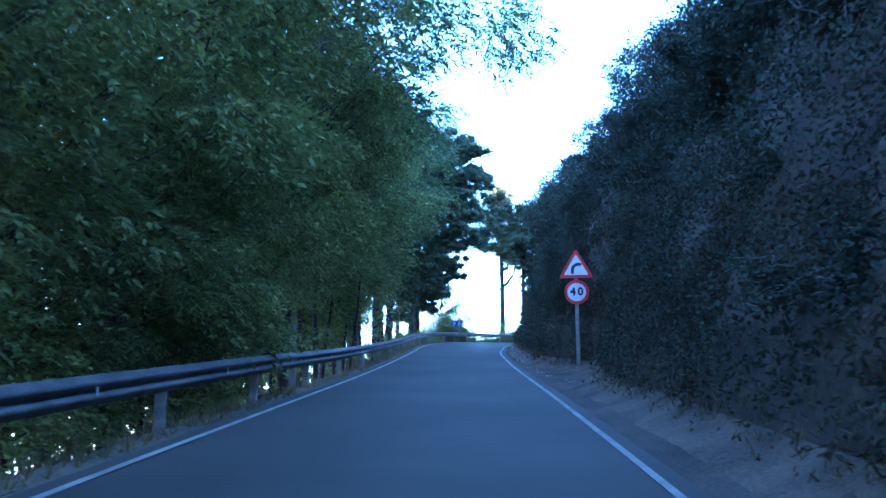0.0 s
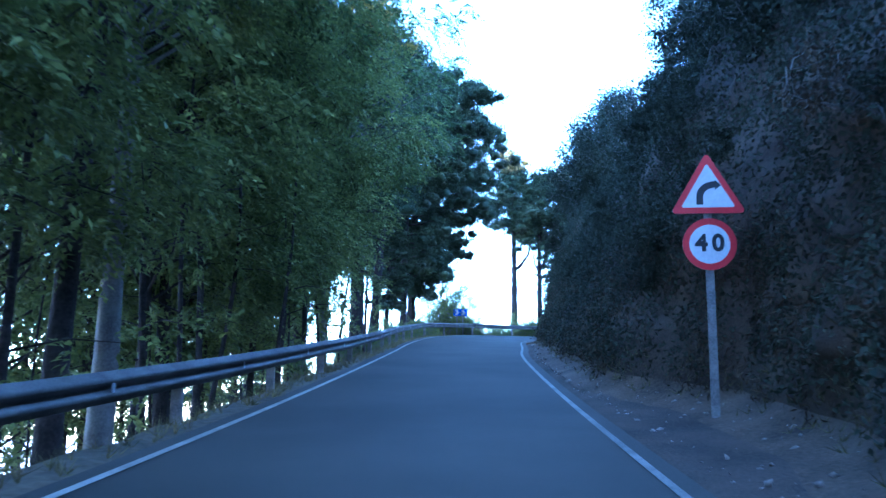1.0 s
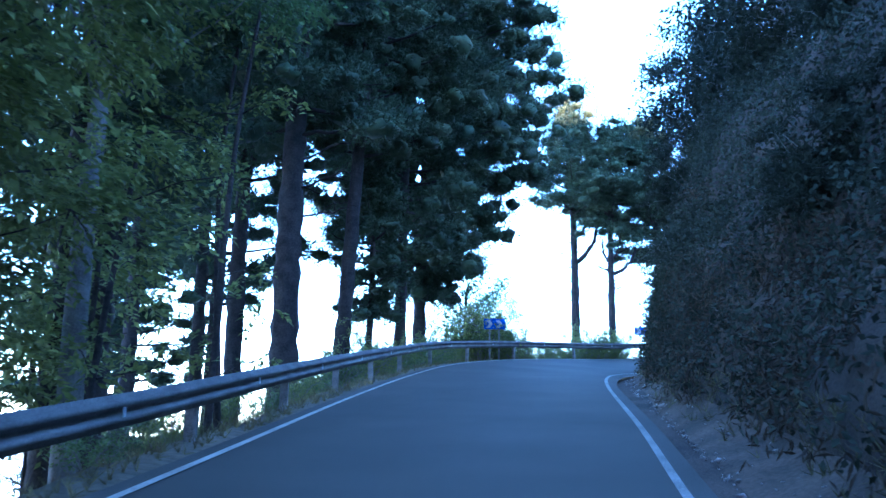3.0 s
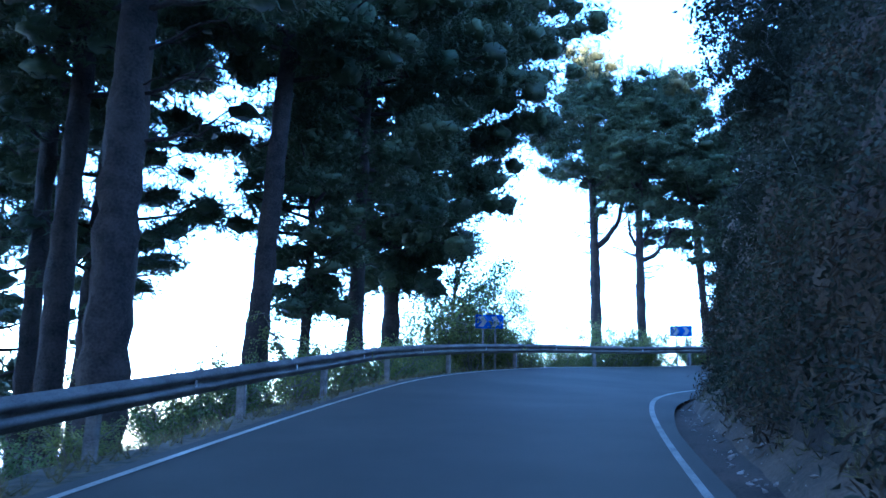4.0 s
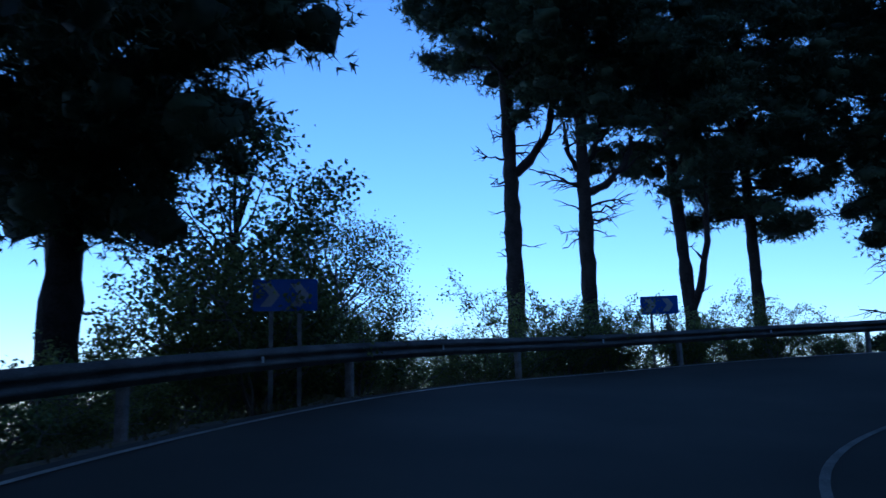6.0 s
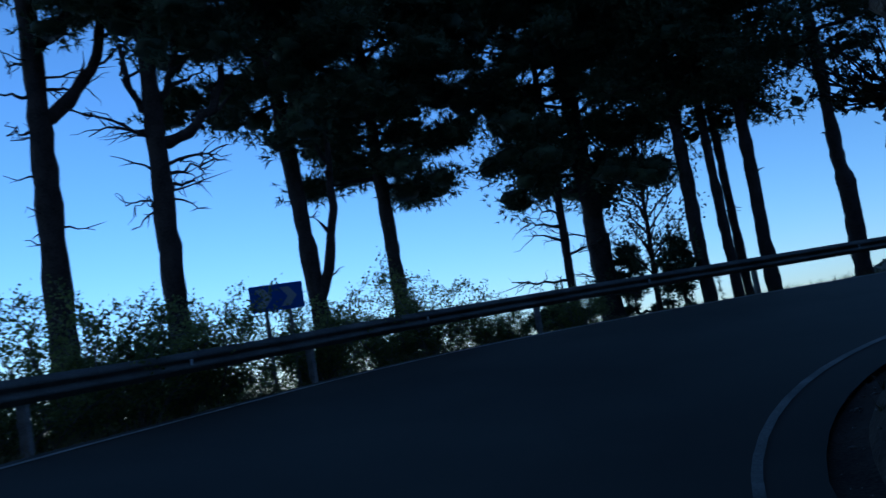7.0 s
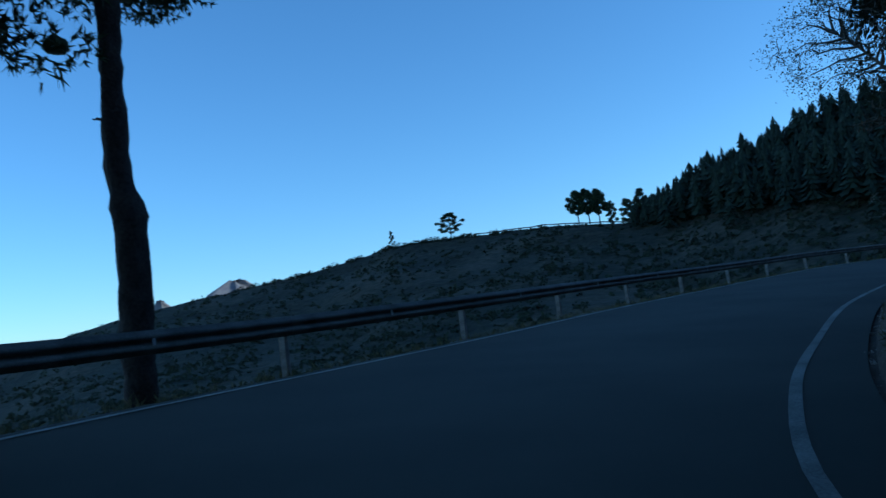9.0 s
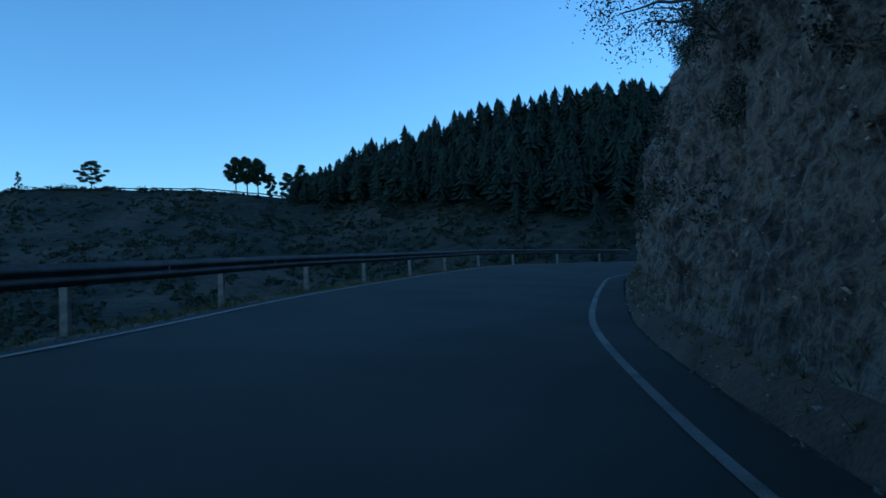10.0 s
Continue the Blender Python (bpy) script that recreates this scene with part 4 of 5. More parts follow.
def broadleaf(at, h, r, low, crown_r, seed, label, count=9000, leaf=(0.15, 0.05), mat=LEAVES, pale=BARK_PALE, group="roadside broadleaf trees", stems=1, clumps=46, name="broadleaf_tree", side=(0, 0), spray=0.0):
    """A leafy tree: stem, limbs, and a crown of leaf clusters that thins out at its edge."""
    rng = np.random.default_rng(seed)
    g = thing(name, at, label, "tree", group)
    tp = trunk_path(h * 0.8, (rng.uniform(-0.4, 0.4), rng.uniform(-0.4, 0.4)), rng, 0.2)
    k = np.linspace(0, 1, len(tp))
    child("trunk", mesh_of("trunk", *tube(tp, r * (1 - 0.8 * k), 9, rng, 0.08), pale, True), g)
    wood, cs, sp = [], [], []
    for i in range(clumps):
        w = (i + rng.random()) / clumps
        z0 = low + (h - low) * w
        env = (0.42 + 1.6 * w if w < 0.35 else 1.0 if w < 0.7 else 1.0 - 0.75 * ((w - 0.7) / 0.3) ** 1.5)
        az = i * 2.4 + rng.uniform(-0.4, 0.4)
        ln = crown_r * env * rng.uniform(0.45, 1.1) * (1 + 0.4 * (math.cos(az) * side[0] + math.sin(az) * side[1]))
        b = np.array([np.interp(z0 * 0.72, tp[:, 2], tp[:, a]) for a in range(2)] + [z0 * 0.72])
        e = np.array([b[0] + math.cos(az) * ln, b[1] + math.sin(az) * ln, z0])
        q = np.linspace(0, 1, 6)[:, None]
        pts = b + (e - b) * q + rng.normal(size=(6, 3)) * 0.08 * q
        bough = [tube(pts, (0.03 + 0.03 * r) * (1 - 0.85 * q[:, 0]), 5)]
        m = count // clumps
        s = crown_r * (0.22 if crown_r > 3.5 else 0.3) * rng.uniform(0.7, 1.25)
        tw = rng.random((m // 14 + 1, 1))
        ends = blob(m // 14 + 1, e, s, rng, 0.5 if crown_r > 3.5 else 0.75, 0.2)
        idx2 = rng.integers(0, len(ends), m)
        if spray:
            at_ = blob(m // 11, e, s * 1.15, rng, 0.45, 0.15)
            way = (at_ - e) / (s + 1e-6) + np.array([math.cos(az), math.sin(az), 0]) * 0.8
            sp.append(leaf_sprays(at_, way, rng, 11, spray, leaf[0], leaf[1]))
        else:
            cs.append(ends[idx2] + rng.normal(size=(m, 3)) * 0.13)
        for en in ends[:3]:
            bough.append(tube(np.stack([e, (e + en) / 2 + [0, 0, 0.05], en]), [0.012, 0.008, 0.004], 4))
        wood.append(joined(bough))
    for w in wood:
        child("limb", mesh_of("limb", *w, pale, True), g)
    child("crown", mesh_of("crown", *(joined(sp) if spray else leaves(np.concatenate(cs), rng, *leaf)), mat), g)
    return g


LAUREL = "leafy green laurel tree crowding the guardrail"
kinds = [broadleaf(at_slope(-6.6, 4), 13, 0.2, 2.0, 3.8, 41, LAUREL, 42000, (0.155, 0.034), side=(0.25, 0), pale=BARK, clumps=66, spray=0.55),
         broadleaf(at_slope(-6.8, 9.5), 14.5, 0.22, 1.9, 4.1, 42, LAUREL, 44000, (0.155, 0.034), side=(0.3, 0), pale=BARK, clumps=70, spray=0.6),
         broadleaf(at_slope(-6.0, 24.5), 14, 0.13, 4.0, 3.9, 43, LAUREL, 42000, (0.15, 0.033), side=(0.3, 0), pale=BARK, clumps=60, spray=0.5)]
rng0 = np.random.default_rng(5)
# the first four, unseen behind the start, are added to shade bank and road
for k, x, y, s in [(1, -7.0, -14, 1.1), (0, -6.8, -20, 1.1), (1, -7.4, -27, 1.15), (0, -7.6, -34, 1.1), (0, -7.0, -3, 1.05), (1, -8.4, 1, 1.1), (2, -5.9, 20.6, 0.95), (0, -7.4, 13.2, 1.1), (1, -6.1, 16.2, 1.0), (2, -5.6, 29.5, 1.05), (2, -6.2, 34, 1.0), (2, -5.4, 38.5, 1.0), (2, -9.6, 20, 1.0), (2, -9.6, 31, 1.2), (2, -5.6, 43.0, 0.95), (1, -6.0, -8, 1.1), (2, -7.2, 36.5, 1.05), (2, -9.0, 40.5, 1.1), (2, -8.0, 33.0, 1.05), (0, -5.2, 18.2, 0.5), (0, -5.3, 13.4, 0.5), (0, -5.2, 15.8, 0.45), (0, -5.4, 10.6, 0.5), (2, -7.6, 41.5, 1.25), (2, -8.8, 46.5, 1.2), (2, -11.0, 36, 1.3)]:
    z = at_slope(x, y)[2]
    m = pose(x, y, z, 0, 0, float(rng0.uniform(-50, 50)))
    kinds[k].scale = (s, s, s)
    copy_thing(kinds[k], m)
    kinds[k].scale = (1, 1, 1)
TALL = "tall tree with drooping foliage hanging over the road"
broadleaf(at_slope(-5.6, 17.4), 16, 0.26, 8.0, 5.2, 46, TALL, 24000, (0.15, 0.034), side=(0.75, 0), clumps=44, spray=0.5)
broadleaf(at_slope(-4.6, 25.6), 15.5, 0.22, 8.0, 5.2, 47, TALL, 34000, (0.15, 0.034), mat=LEAVES_LIGHT, side=(0.65, 0), clumps=64, spray=0.5)
tall_tree = broadleaf(at_slope(-4.6, 47.2), 19.3 - ground_z(-4.6, 47.2), 0.24, 8.0, 4.9, 48, TALL, 26000, (0.14, 0.034), mat=LEAVES_LIGHT, side=(0.7, 0), clumps=46, spray=0.5)
broadleaf(at_slope(-5.6, 31.5), 13.5, 0.2, 7.4, 4.0, 49, TALL, 24000, (0.15, 0.034), side=(0.2, 0), clumps=54, spray=0.5, pale=BARK)
broadleaf(at_slope(-4.4, 23.6), 14.0, 0.2, 7.4, 4.8, 50, TALL, 24000, (0.15, 0.034), side=(0.8, 0), clumps=54, spray=0.5, pale=BARK)
rng9 = np.random.default_rng(77)
# sunlit patch at the crown's top, its light put into the leaf colour
gold = np.concatenate([blob(26, np.array([1.3, 0.4, 18.9 - ground_z(-4.6, 47.2)]) + rng9.normal(size=3) * [0.9, 0.8, 0.7], 0.7, rng9, 0.7, 0.2) for _ in range(12)])
child("crown_tip", mesh_of("crown_tip", *leaf_sprays(gold, rng9.normal(size=gold.shape), rng9, 11, 0.5, 0.17, 0.04), LEAVES_SUNLIT), tall_tree, "golden top of the crown, leaves coloured as sunlit")


# ---- shrubs ----
def shrub_kind(at, r, h, seed, label, count=1700, leaf=(0.085, 0.024), mat=SCRUB, name="shrub", droop=0.0, needle=False, group="bank shrubs", stems=9):
    """A shrub: several crooked stems with twigs, and leaves in loose sprays along them."""
    rng = np.random.default_rng(seed)
    g = thing(name, at, label, "shrub", group)
    wood, cs = [], []
    for i in range(stems):
        az = i * 2.4 + rng.uniform(-0.4, 0.4); ln = r * rng.uniform(0.5, 1.1)
        k = np.linspace(0, 1, 7)[:, None]
        end = np.array([math.cos(az) * ln, math.sin(az) * ln, h * rng.uniform(0.55, 1.05)])
        pts = end * k ** np.array([1.0, 1.0, 0.75]) + rng.normal(size=(7, 3)) * 0.06 * r * k
        pts[:, 2] -= droop * k[:, 0] ** 2 * ln
        wood.append(tube(pts, 0.022 * (1 - 0.8 * k[:, 0]), 5))
        for t in range(9):
            st = pts[rng.integers(2, 7)]
            d = rng.normal(size=3) * [1, 1, 0.7] + [0, 0, 0.5]; d /= np.linalg.norm(d)
            l2 = r * rng.uniform(0.2, 0.5)
            tw = st + d * l2 * np.linspace(0, 1, 4)[:, None] + rng.normal(size=(4, 3)) * 0.02
            wood.append(tube(tw, [0.009, 0.007, 0.005, 0.002], 4))
            m = count // (stems * 9)
            u = rng.random((m, 1)) ** 0.8
            cs.append(st + d * l2 * (0.1 + 1.0 * u) + rng.normal(size=(m, 3)) * 0.055 * r)
    child("stem", mesh_of("stem", *joined(wood), BARK_PALE, True), g)
    c = np.concatenate(cs)
    child("foliage", mesh_of("foliage", *(tufts(c, rng, 0.13, 0.012, 6, 0.1) if needle else leaves(c, rng, *leaf)), mat), g)
    return g


def clear_of_signs(p):
    return all(math.hypot(p[0] - x, p[1] - y) > r for x, y, r in ((9.7, 84.2, 1.3), (1.2, 74.4, 2.1), (3.8, 22.8, 2.4)))


def scattered(kinds_, spots, rng, size=(0.8, 1.3)):
    for i, (p, tilt, turn) in enumerate(q for q in spots if clear_of_signs(q[0])):
        k = kinds_[i % len(kinds_)]
        s = float(rng.uniform(*size))
        k.scale = (s, s, s * float(rng.uniform(0.85, 1.15)))
        copy_thing(k, Matrix.Translation(Vector(p)) @ pose(0, 0, 0, 0, 0, turn) @ pose(0, 0, 0, 0, tilt, float(rng.uniform(0, 360))))
        k.scale = (1, 1, 1)


def face_spot(s, up):
    off = float(np.interp(up, [p[1] for p in IN_PROFILE], [p[0] for p in IN_PROFILE]))
    p = bank_point(s, off, up)
    n = on_edge(ER, NR, LEN_R, s, 0)[1]
    return p, math.degrees(math.atan2(-n[1], -n[0]))      # turned to face the road


SHRUB = "dark evergreen scrub rooted in the cut bank"
p0, a0 = face_spot(50, 4.5)
bank_kinds = [shrub_kind(p0, 1.1, 1.3, 61, SHRUB, 3200, (0.1, 0.026)),
              shrub_kind(face_spot(54, 5.2)[0], 1.25, 1.1, 62, SHRUB, 3200, (0.09, 0.03)),
              shrub_kind(face_spot(58, 6.1)[0], 0.9, 1.7, 63, SHRUB, 2400, needle=True),
              shrub_kind(face_spot(62, 3.6)[0], 1.0, 0.9, 64, "dry brown scrub rooted in the cut bank", 2200, (0.09, 0.02), mat=SCRUB_DRY, droop=0.3)]
rng1 = np.random.default_rng(9)
spots_low, spots_high = [], []
for s in np.arange(22, 104, 1.25):
    for up in (1.7, 2.8, 3.9, 5.0, 6.0, 6.9):
        if (up < 2 and rng1.random() < 0.6) or (s > 88 and rng1.random() < 0.5) or rng1.random() < 0.2:
            continue
        s1, u1 = s + rng1.uniform(-0.6, 0.6), up + rng1.uniform(-0.5, 0.5)
        p, a = face_spot(s1, u1)
        back = 0.75 if u1 < 5 else 0.35                    # rooted in hollows behind the face
        q = (p[0] - math.cos(radians(a)) * back, p[1] - math.sin(radians(a)) * back, p[2])
        (spots_low if u1 < 5 else spots_high).append((q, rng1.uniform(25, 70) if u1 < 5.5 else rng1.uniform(0, 35), a))
rng1.shuffle(spots_low); rng1.shuffle(spots_high)
scattered(bank_kinds, spots_low[:165], rng1, (0.6, 0.95))
scattered(bank_kinds[:3], [q for q in spots_high[:120] if not 40 < q[0][1] < 49], rng1, (0.8, 1.2))
scattered(bank_kinds[:3], [q for q in spots_high[:120] if 40 < q[0][1] < 49], rng1, (0.5, 0.8))

# the close scrub and hanging dry growth that clothe the bank before the bend
rng8 = np.random.default_rng(17)


def clothing(name, s0, s1, u0, u1, n, leaf, mat, label, thresh, proud):
    cs = []
    while len(cs) < n:
        s, up = rng8.uniform(s0, s1), rng8.uniform(u0, u1)
        if fbm(s * 0.33, up * 0.5, 21) + 0.5 * fbm(s * 1.2, up * 1.2, 5) < thresh:
            continue
        p, a = face_spot(s, up)
        snug = 0.12 if math.hypot(p[0] - 3.9, p[1] - 23.2) < 2.2 and up < 4.2 else 1.0      # close to the face behind the sign
        if s > 106 and 12 < p[0] < 22.5:                   # the nose of the bend is bare
            continue
        if name == "bank_scrub" and s > 82 and up < 2.6 and rng8.random() < 0.2:      # barer foot towards the bend
            continue
        lump = fbm(s * 0.75, up * 0.8, 31)                 # the scrub swells into rounded masses
        for k in range(9):
            d = proud * (0.25 + 1.1 * max(0.0, 0.55 + lump)) * rng8.random() ** 1.3 * min(1.0, 0.3 + 0.2 * up) * snug
            cs.append((p[0] + math.cos(radians(a)) * d + rng8.normal() * 0.12 * snug, p[1] + math.sin(radians(a)) * d + rng8.normal() * 0.16, p[2] + rng8.normal() * 0.16))
    v, f = leaves(np.array(cs), rng8, *leaf)
    tagged(new(name, mesh_of(name, v, f, mat)), label, "scrub", kind="stuff")


clothing("bank_scrub", 20, 103, 0.45, 8.0, 190000, (0.085, 0.022, 0.3), SCRUB, "dense dark scrub clothing the cut bank", -0.5, 0.62)
clothing("dry_growth", 20, 106, 0.2, 2.8, 40000, (0.15, 0.012, 0.9), SCRUB_DRY, "dry brown grass and roots hanging on the bank", -0.1, 0.3)
clothing("dry_growth", 106, 190, 2.2, 7.6, 9000, (0.07, 0.012, 0.6), SCRUB, "small dark tufts rooted in the rock face", 0.2, 0.16)

# brow trees that lean over the bank
BROW = "bushy evergreen tree on the brow of the bank"
brow = [broadleaf(face_spot(66, 7.6)[0], 3.6, 0.09, 0.6, 1.5, 71, BROW, 7000, (0.11, 0.03), mat=SCRUB, group="brow trees", clumps=26, name="bushy_tree"),
        broadleaf(face_spot(78, 7.4)[0], 3.2, 0.08, 0.5, 1.7, 72, BROW, 7000, (0.1, 0.035), mat=SCRUB, group="brow trees", clumps=26, name="bushy_tree")]
rng2 = np.random.default_rng(12)
for i, s in enumerate(np.arange(24, 176, 2.3)):
    if 112 < s < 130 and i % 2:
        continue
    p, a = face_spot(s + rng2.uniform(-0.7, 0.7), 6.8 + rng2.uniform(0, 1.2))
    k = brow[i % 2]; f2 = float(rng2.uniform(0.8, 1.25))
    if s > 110:
        f2 *= 0.7
    elif s > 69:
        f2 *= 1.3 if s > 89 else 0.55 if s > 81 else 0.85
    k.scale = (f2, f2, f2)
    copy_thing(k, Matrix.Translation(Vector(p)) @ pose(0, 0, 0, 0, 0, a) @ pose(0, 0, 0, 0, float(rng2.uniform(0, 22)), float(rng2.uniform(0, 360))))
    k.scale = (1, 1, 1)

# an open-crowned tree leaning out over the road from the brow
s_lean = float(LEN_R[np.hypot(ER[:, 0] - 32.4, ER[:, 1] - 73.9).argmin()])
g = broadleaf(face_spot(s_lean, 4.05)[0], 2.8, 0.07, 0.6, 1.35, 77, "sparse open-crowned tree leaning out over the road", 7000, (0.05, 0.013), mat=SCRUB, group="brow trees", clumps=26, name="leaning_tree")
g.matrix_world = Matrix.Translation(g.matrix_world.translation) @ pose(0, 0, 0, 0, 0, face_spot(s_lean, 5)[1]) @ pose(0, 0, 0, 0, 31, 0)

# a plant of bare arms tipped with leaf rosettes, hanging from the nose of the bend
def rosette_plant(at, toward, seed):
    rng = np.random.default_rng(seed)
    g = thing("overhanging_plant", at, "succulent plant with leaf rosettes hanging from the bank", "plant")
    for i in range(30):
        d = np.array([*toward, 0.0]) * rng.uniform(0.35, 0.85) + np.array([rng.normal() * 0.25, rng.normal() * 0.25, rng.uniform(-0.3, 0.4)])
        k = np.linspace(0, 1, 7)[:, None]
        pts = d * k + np.array([0, 0, 0.3]) * k ** 2 + rng.normal(size=(7, 3)) * 0.02
        arm = child("arm", mesh_of("arm", *tube(pts, 0.016 * (1 - 0.35 * k[:, 0]), 6, rng, 0.1), BARK, True), g)
        for q in [pts[-1]] + [pts[rng.integers(3, 6)] + rng.normal(size=3) * 0.07 for _ in range(2)]:
            child("rosette", mesh_of("rosette", *leaves(np.repeat(q[None], 34, 0) + rng.normal(size=(34, 3)) * 0.014, rng, 0.052, 0.01, 0.0), SCRUB), arm)
    return g


s_nose = float(LEN_R[np.hypot(ER[:, 0] - 12.9, ER[:, 1] - 76.2).argmin()])
p_nose, a_nose = face_spot(s_nose, 2.75)
rosette_plant(p_nose, (0.95 * math.cos(radians(a_nose)), 0.95 * math.sin(radians(a_nose))), 121)

# trailing plants that hang over the road from the brow past the nose
trailing = shrub_kind(face_spot(118, 5.6)[0], 0.75, 0.5, 83, "trailing plant with drooping leafy stems on the brow", 1500, (0.09, 0.02), name="hanging_plant", droop=1.1, group="trailing plants", stems=10)
rng12 = np.random.default_rng(61)
spots = []
for x, y, up in ((18.6, 77.4, 4.6), (20.6, 77.3, 4.9), (22.2, 77.0, 4.7), (23.6, 76.7, 4.5), (25.2, 76.2, 4.6), (27.4, 75.6, 4.8)):
    p, a = face_spot(float(LEN_R[np.hypot(ER[:, 0] - x, ER[:, 1] - y).argmin()]), up)
    spots.append(((p[0] + 0.35 * math.cos(radians(a)), p[1] + 0.35 * math.sin(radians(a)), p[2]), 62.0, a))
scattered([trailing], spots, rng12, (1.1, 1.5))

# sparse dry plants on the far rock face
dry_kinds = [shrub_kind(face_spot(136, 5.2)[0], 0.55, 0.5, 81, "small dry plant growing out of the rock face", 420, name="rock_plant", leaf=(0.07, 0.014), mat=SCRUB_DRY, droop=0.5, group="face plants", stems=6),
             shrub_kind(face_spot(139, 3.9)[0], 0.45, 0.45, 82, "small dry plant growing out of the rock face", 420, name="rock_plant", leaf=(0.06, 0.016), mat=SCRUB, droop=0.4, group="face plants", stems=6)]
rng3 = np.random.default_rng(14)
spots = []
for i in range(150):
    s1, u1 = rng3.uniform(106, 190), 1.5 + 6.0 * rng3.random() ** 0.75
    p, a = face_spot(s1, u1)
    if not (12 < p[0] < 22.5):                            # the nose of the bend is bare
        spots.append((p, rng3.uniform(50, 95), a))
scattered(dry_kinds, spots, rng3, (0.5, 1.3))

# ---- bushes, sapling and grass outside the guardrail ----
BUSH = "leafy bush behind the guardrail"
bush_kinds = [shrub_kind(at_slope(3.2, 82.2), 1.3, 2.1, 91, BUSH, 6200, (0.055, 0.02), mat=LEAVES, name="bush", group="bend bushes", stems=11),
              shrub_kind(at_slope(13.0, 87.0), 1.1, 1.7, 92, BUSH, 5400, (0.05, 0.017), mat=LEAVES, name="bush", group="bend bushes", stems=11),
              shrub_kind(at_slope(-3.6, 62.0), 1.0, 1.2, 93, "low pale-leaved bush on the slope behind the guardrail", 1900, (0.07, 0.024), mat=LEAVES_LIGHT, name="bush", group="bend bushes", stems=9)]


def out_spot(s, off, drop=0.1):
    p, n = on_edge(EL, NL, LEN_L, s, off)
    return (p[0], p[1], ground_z(p[0], p[1]) - drop)


rng4 = np.random.default_rng(21)
spots = []
for s in [*np.arange(113.5, 121, 0.75), *np.arange(121, 136, 0.5)]:
    for off in (1.9, 3.3):
        if rng4.random() < (0.85 if s < 121.5 else 0.68):
            spots.append((out_spot(s + rng4.uniform(-0.4, 0.4), off + rng4.uniform(-0.4, 0.7)), rng4.uniform(0, 12), rng4.uniform(0, 360)))


def bush_size(s):
    return float(np.interp(s, [112, 114, 115.5, 118, 119.5, 121, 123, 130, 133], [0.7, 0.9, 1.35, 1.35, 0.85, 0.85, 1.15, 1.0, 0.8]))


near = lambda p: float(LEN_L[np.hypot(EL[:, 0] - p[0], EL[:, 1] - p[1]).argmin()])
for q in spots:
    scattered([bush_kinds[int(rng4.integers(2))]], [q], rng4, (bush_size(near(q[0])) * 0.8, bush_size(near(q[0])) * 1.15))
spots = [(out_spot(s, off), 0, rng4.uniform(0, 360)) for s, off, in [(116.6, 3.0), (117.8, 2.5), (119.0, 2.9), (116.8, 4.2), (118.6, 4.1)]]
scattered(bush_kinds[:2], spots, rng4, (1.2, 1.6))
spots = []
for s in np.arange(30, 112, 1.3):
    if rng4.random() < (0.9 if s < 60 else 0.12 if s < 84 else 0.55 if s < 92 else 0.8):
        spots.append((out_spot(s, rng4.uniform(1.9, 3.6)), rng4.uniform(0, 15), rng4.uniform(0, 360)))
scattered([bush_kinds[2], bush_kinds[1]], spots, rng4, (0.45, 0.8))
spots = [(out_spot(s, rng4.uniform(2.2, 3.4)), rng4.uniform(0, 12), rng4.uniform(0, 360)) for s in np.arange(101, 114.5, 0.9)]
scattered([bush_kinds[2], bush_kinds[1]], spots, rng4, (0.95, 1.3))

broadleaf(at_slope(1.2, 80.2), 11.3 - ground_z(1.2, 80.2), 0.08, 1.0, 1.75, 97, "tall leafy bush beside the chevron board", 20000, (0.06, 0.022), clumps=52, name="bush", group="bend bushes")
broadleaf(at_slope(-0.2, 78.2), 13.0 - ground_z(-0.2, 78.2), 0.16, 2.4, 2.2, 95, "slim young broadleaf sapling with thin open crown", 9000, (0.1, 0.042), mat=LEAVES_LIGHT, pale=BARK, clumps=30, name="sapling", group="saplings")
broadleaf(at_slope(20.9, 87.9), 8.8, 0.13, 3.4, 1.7, 96, "thin many-branched tree with sparse leaves among the pines", 3000, (0.1, 0.035), mat=SCRUB, pale=BARK, clumps=30, name="sapling", group="saplings")

# thin stems with scraggly leaves under the laurels
rng5 = np.random.default_rng(33)
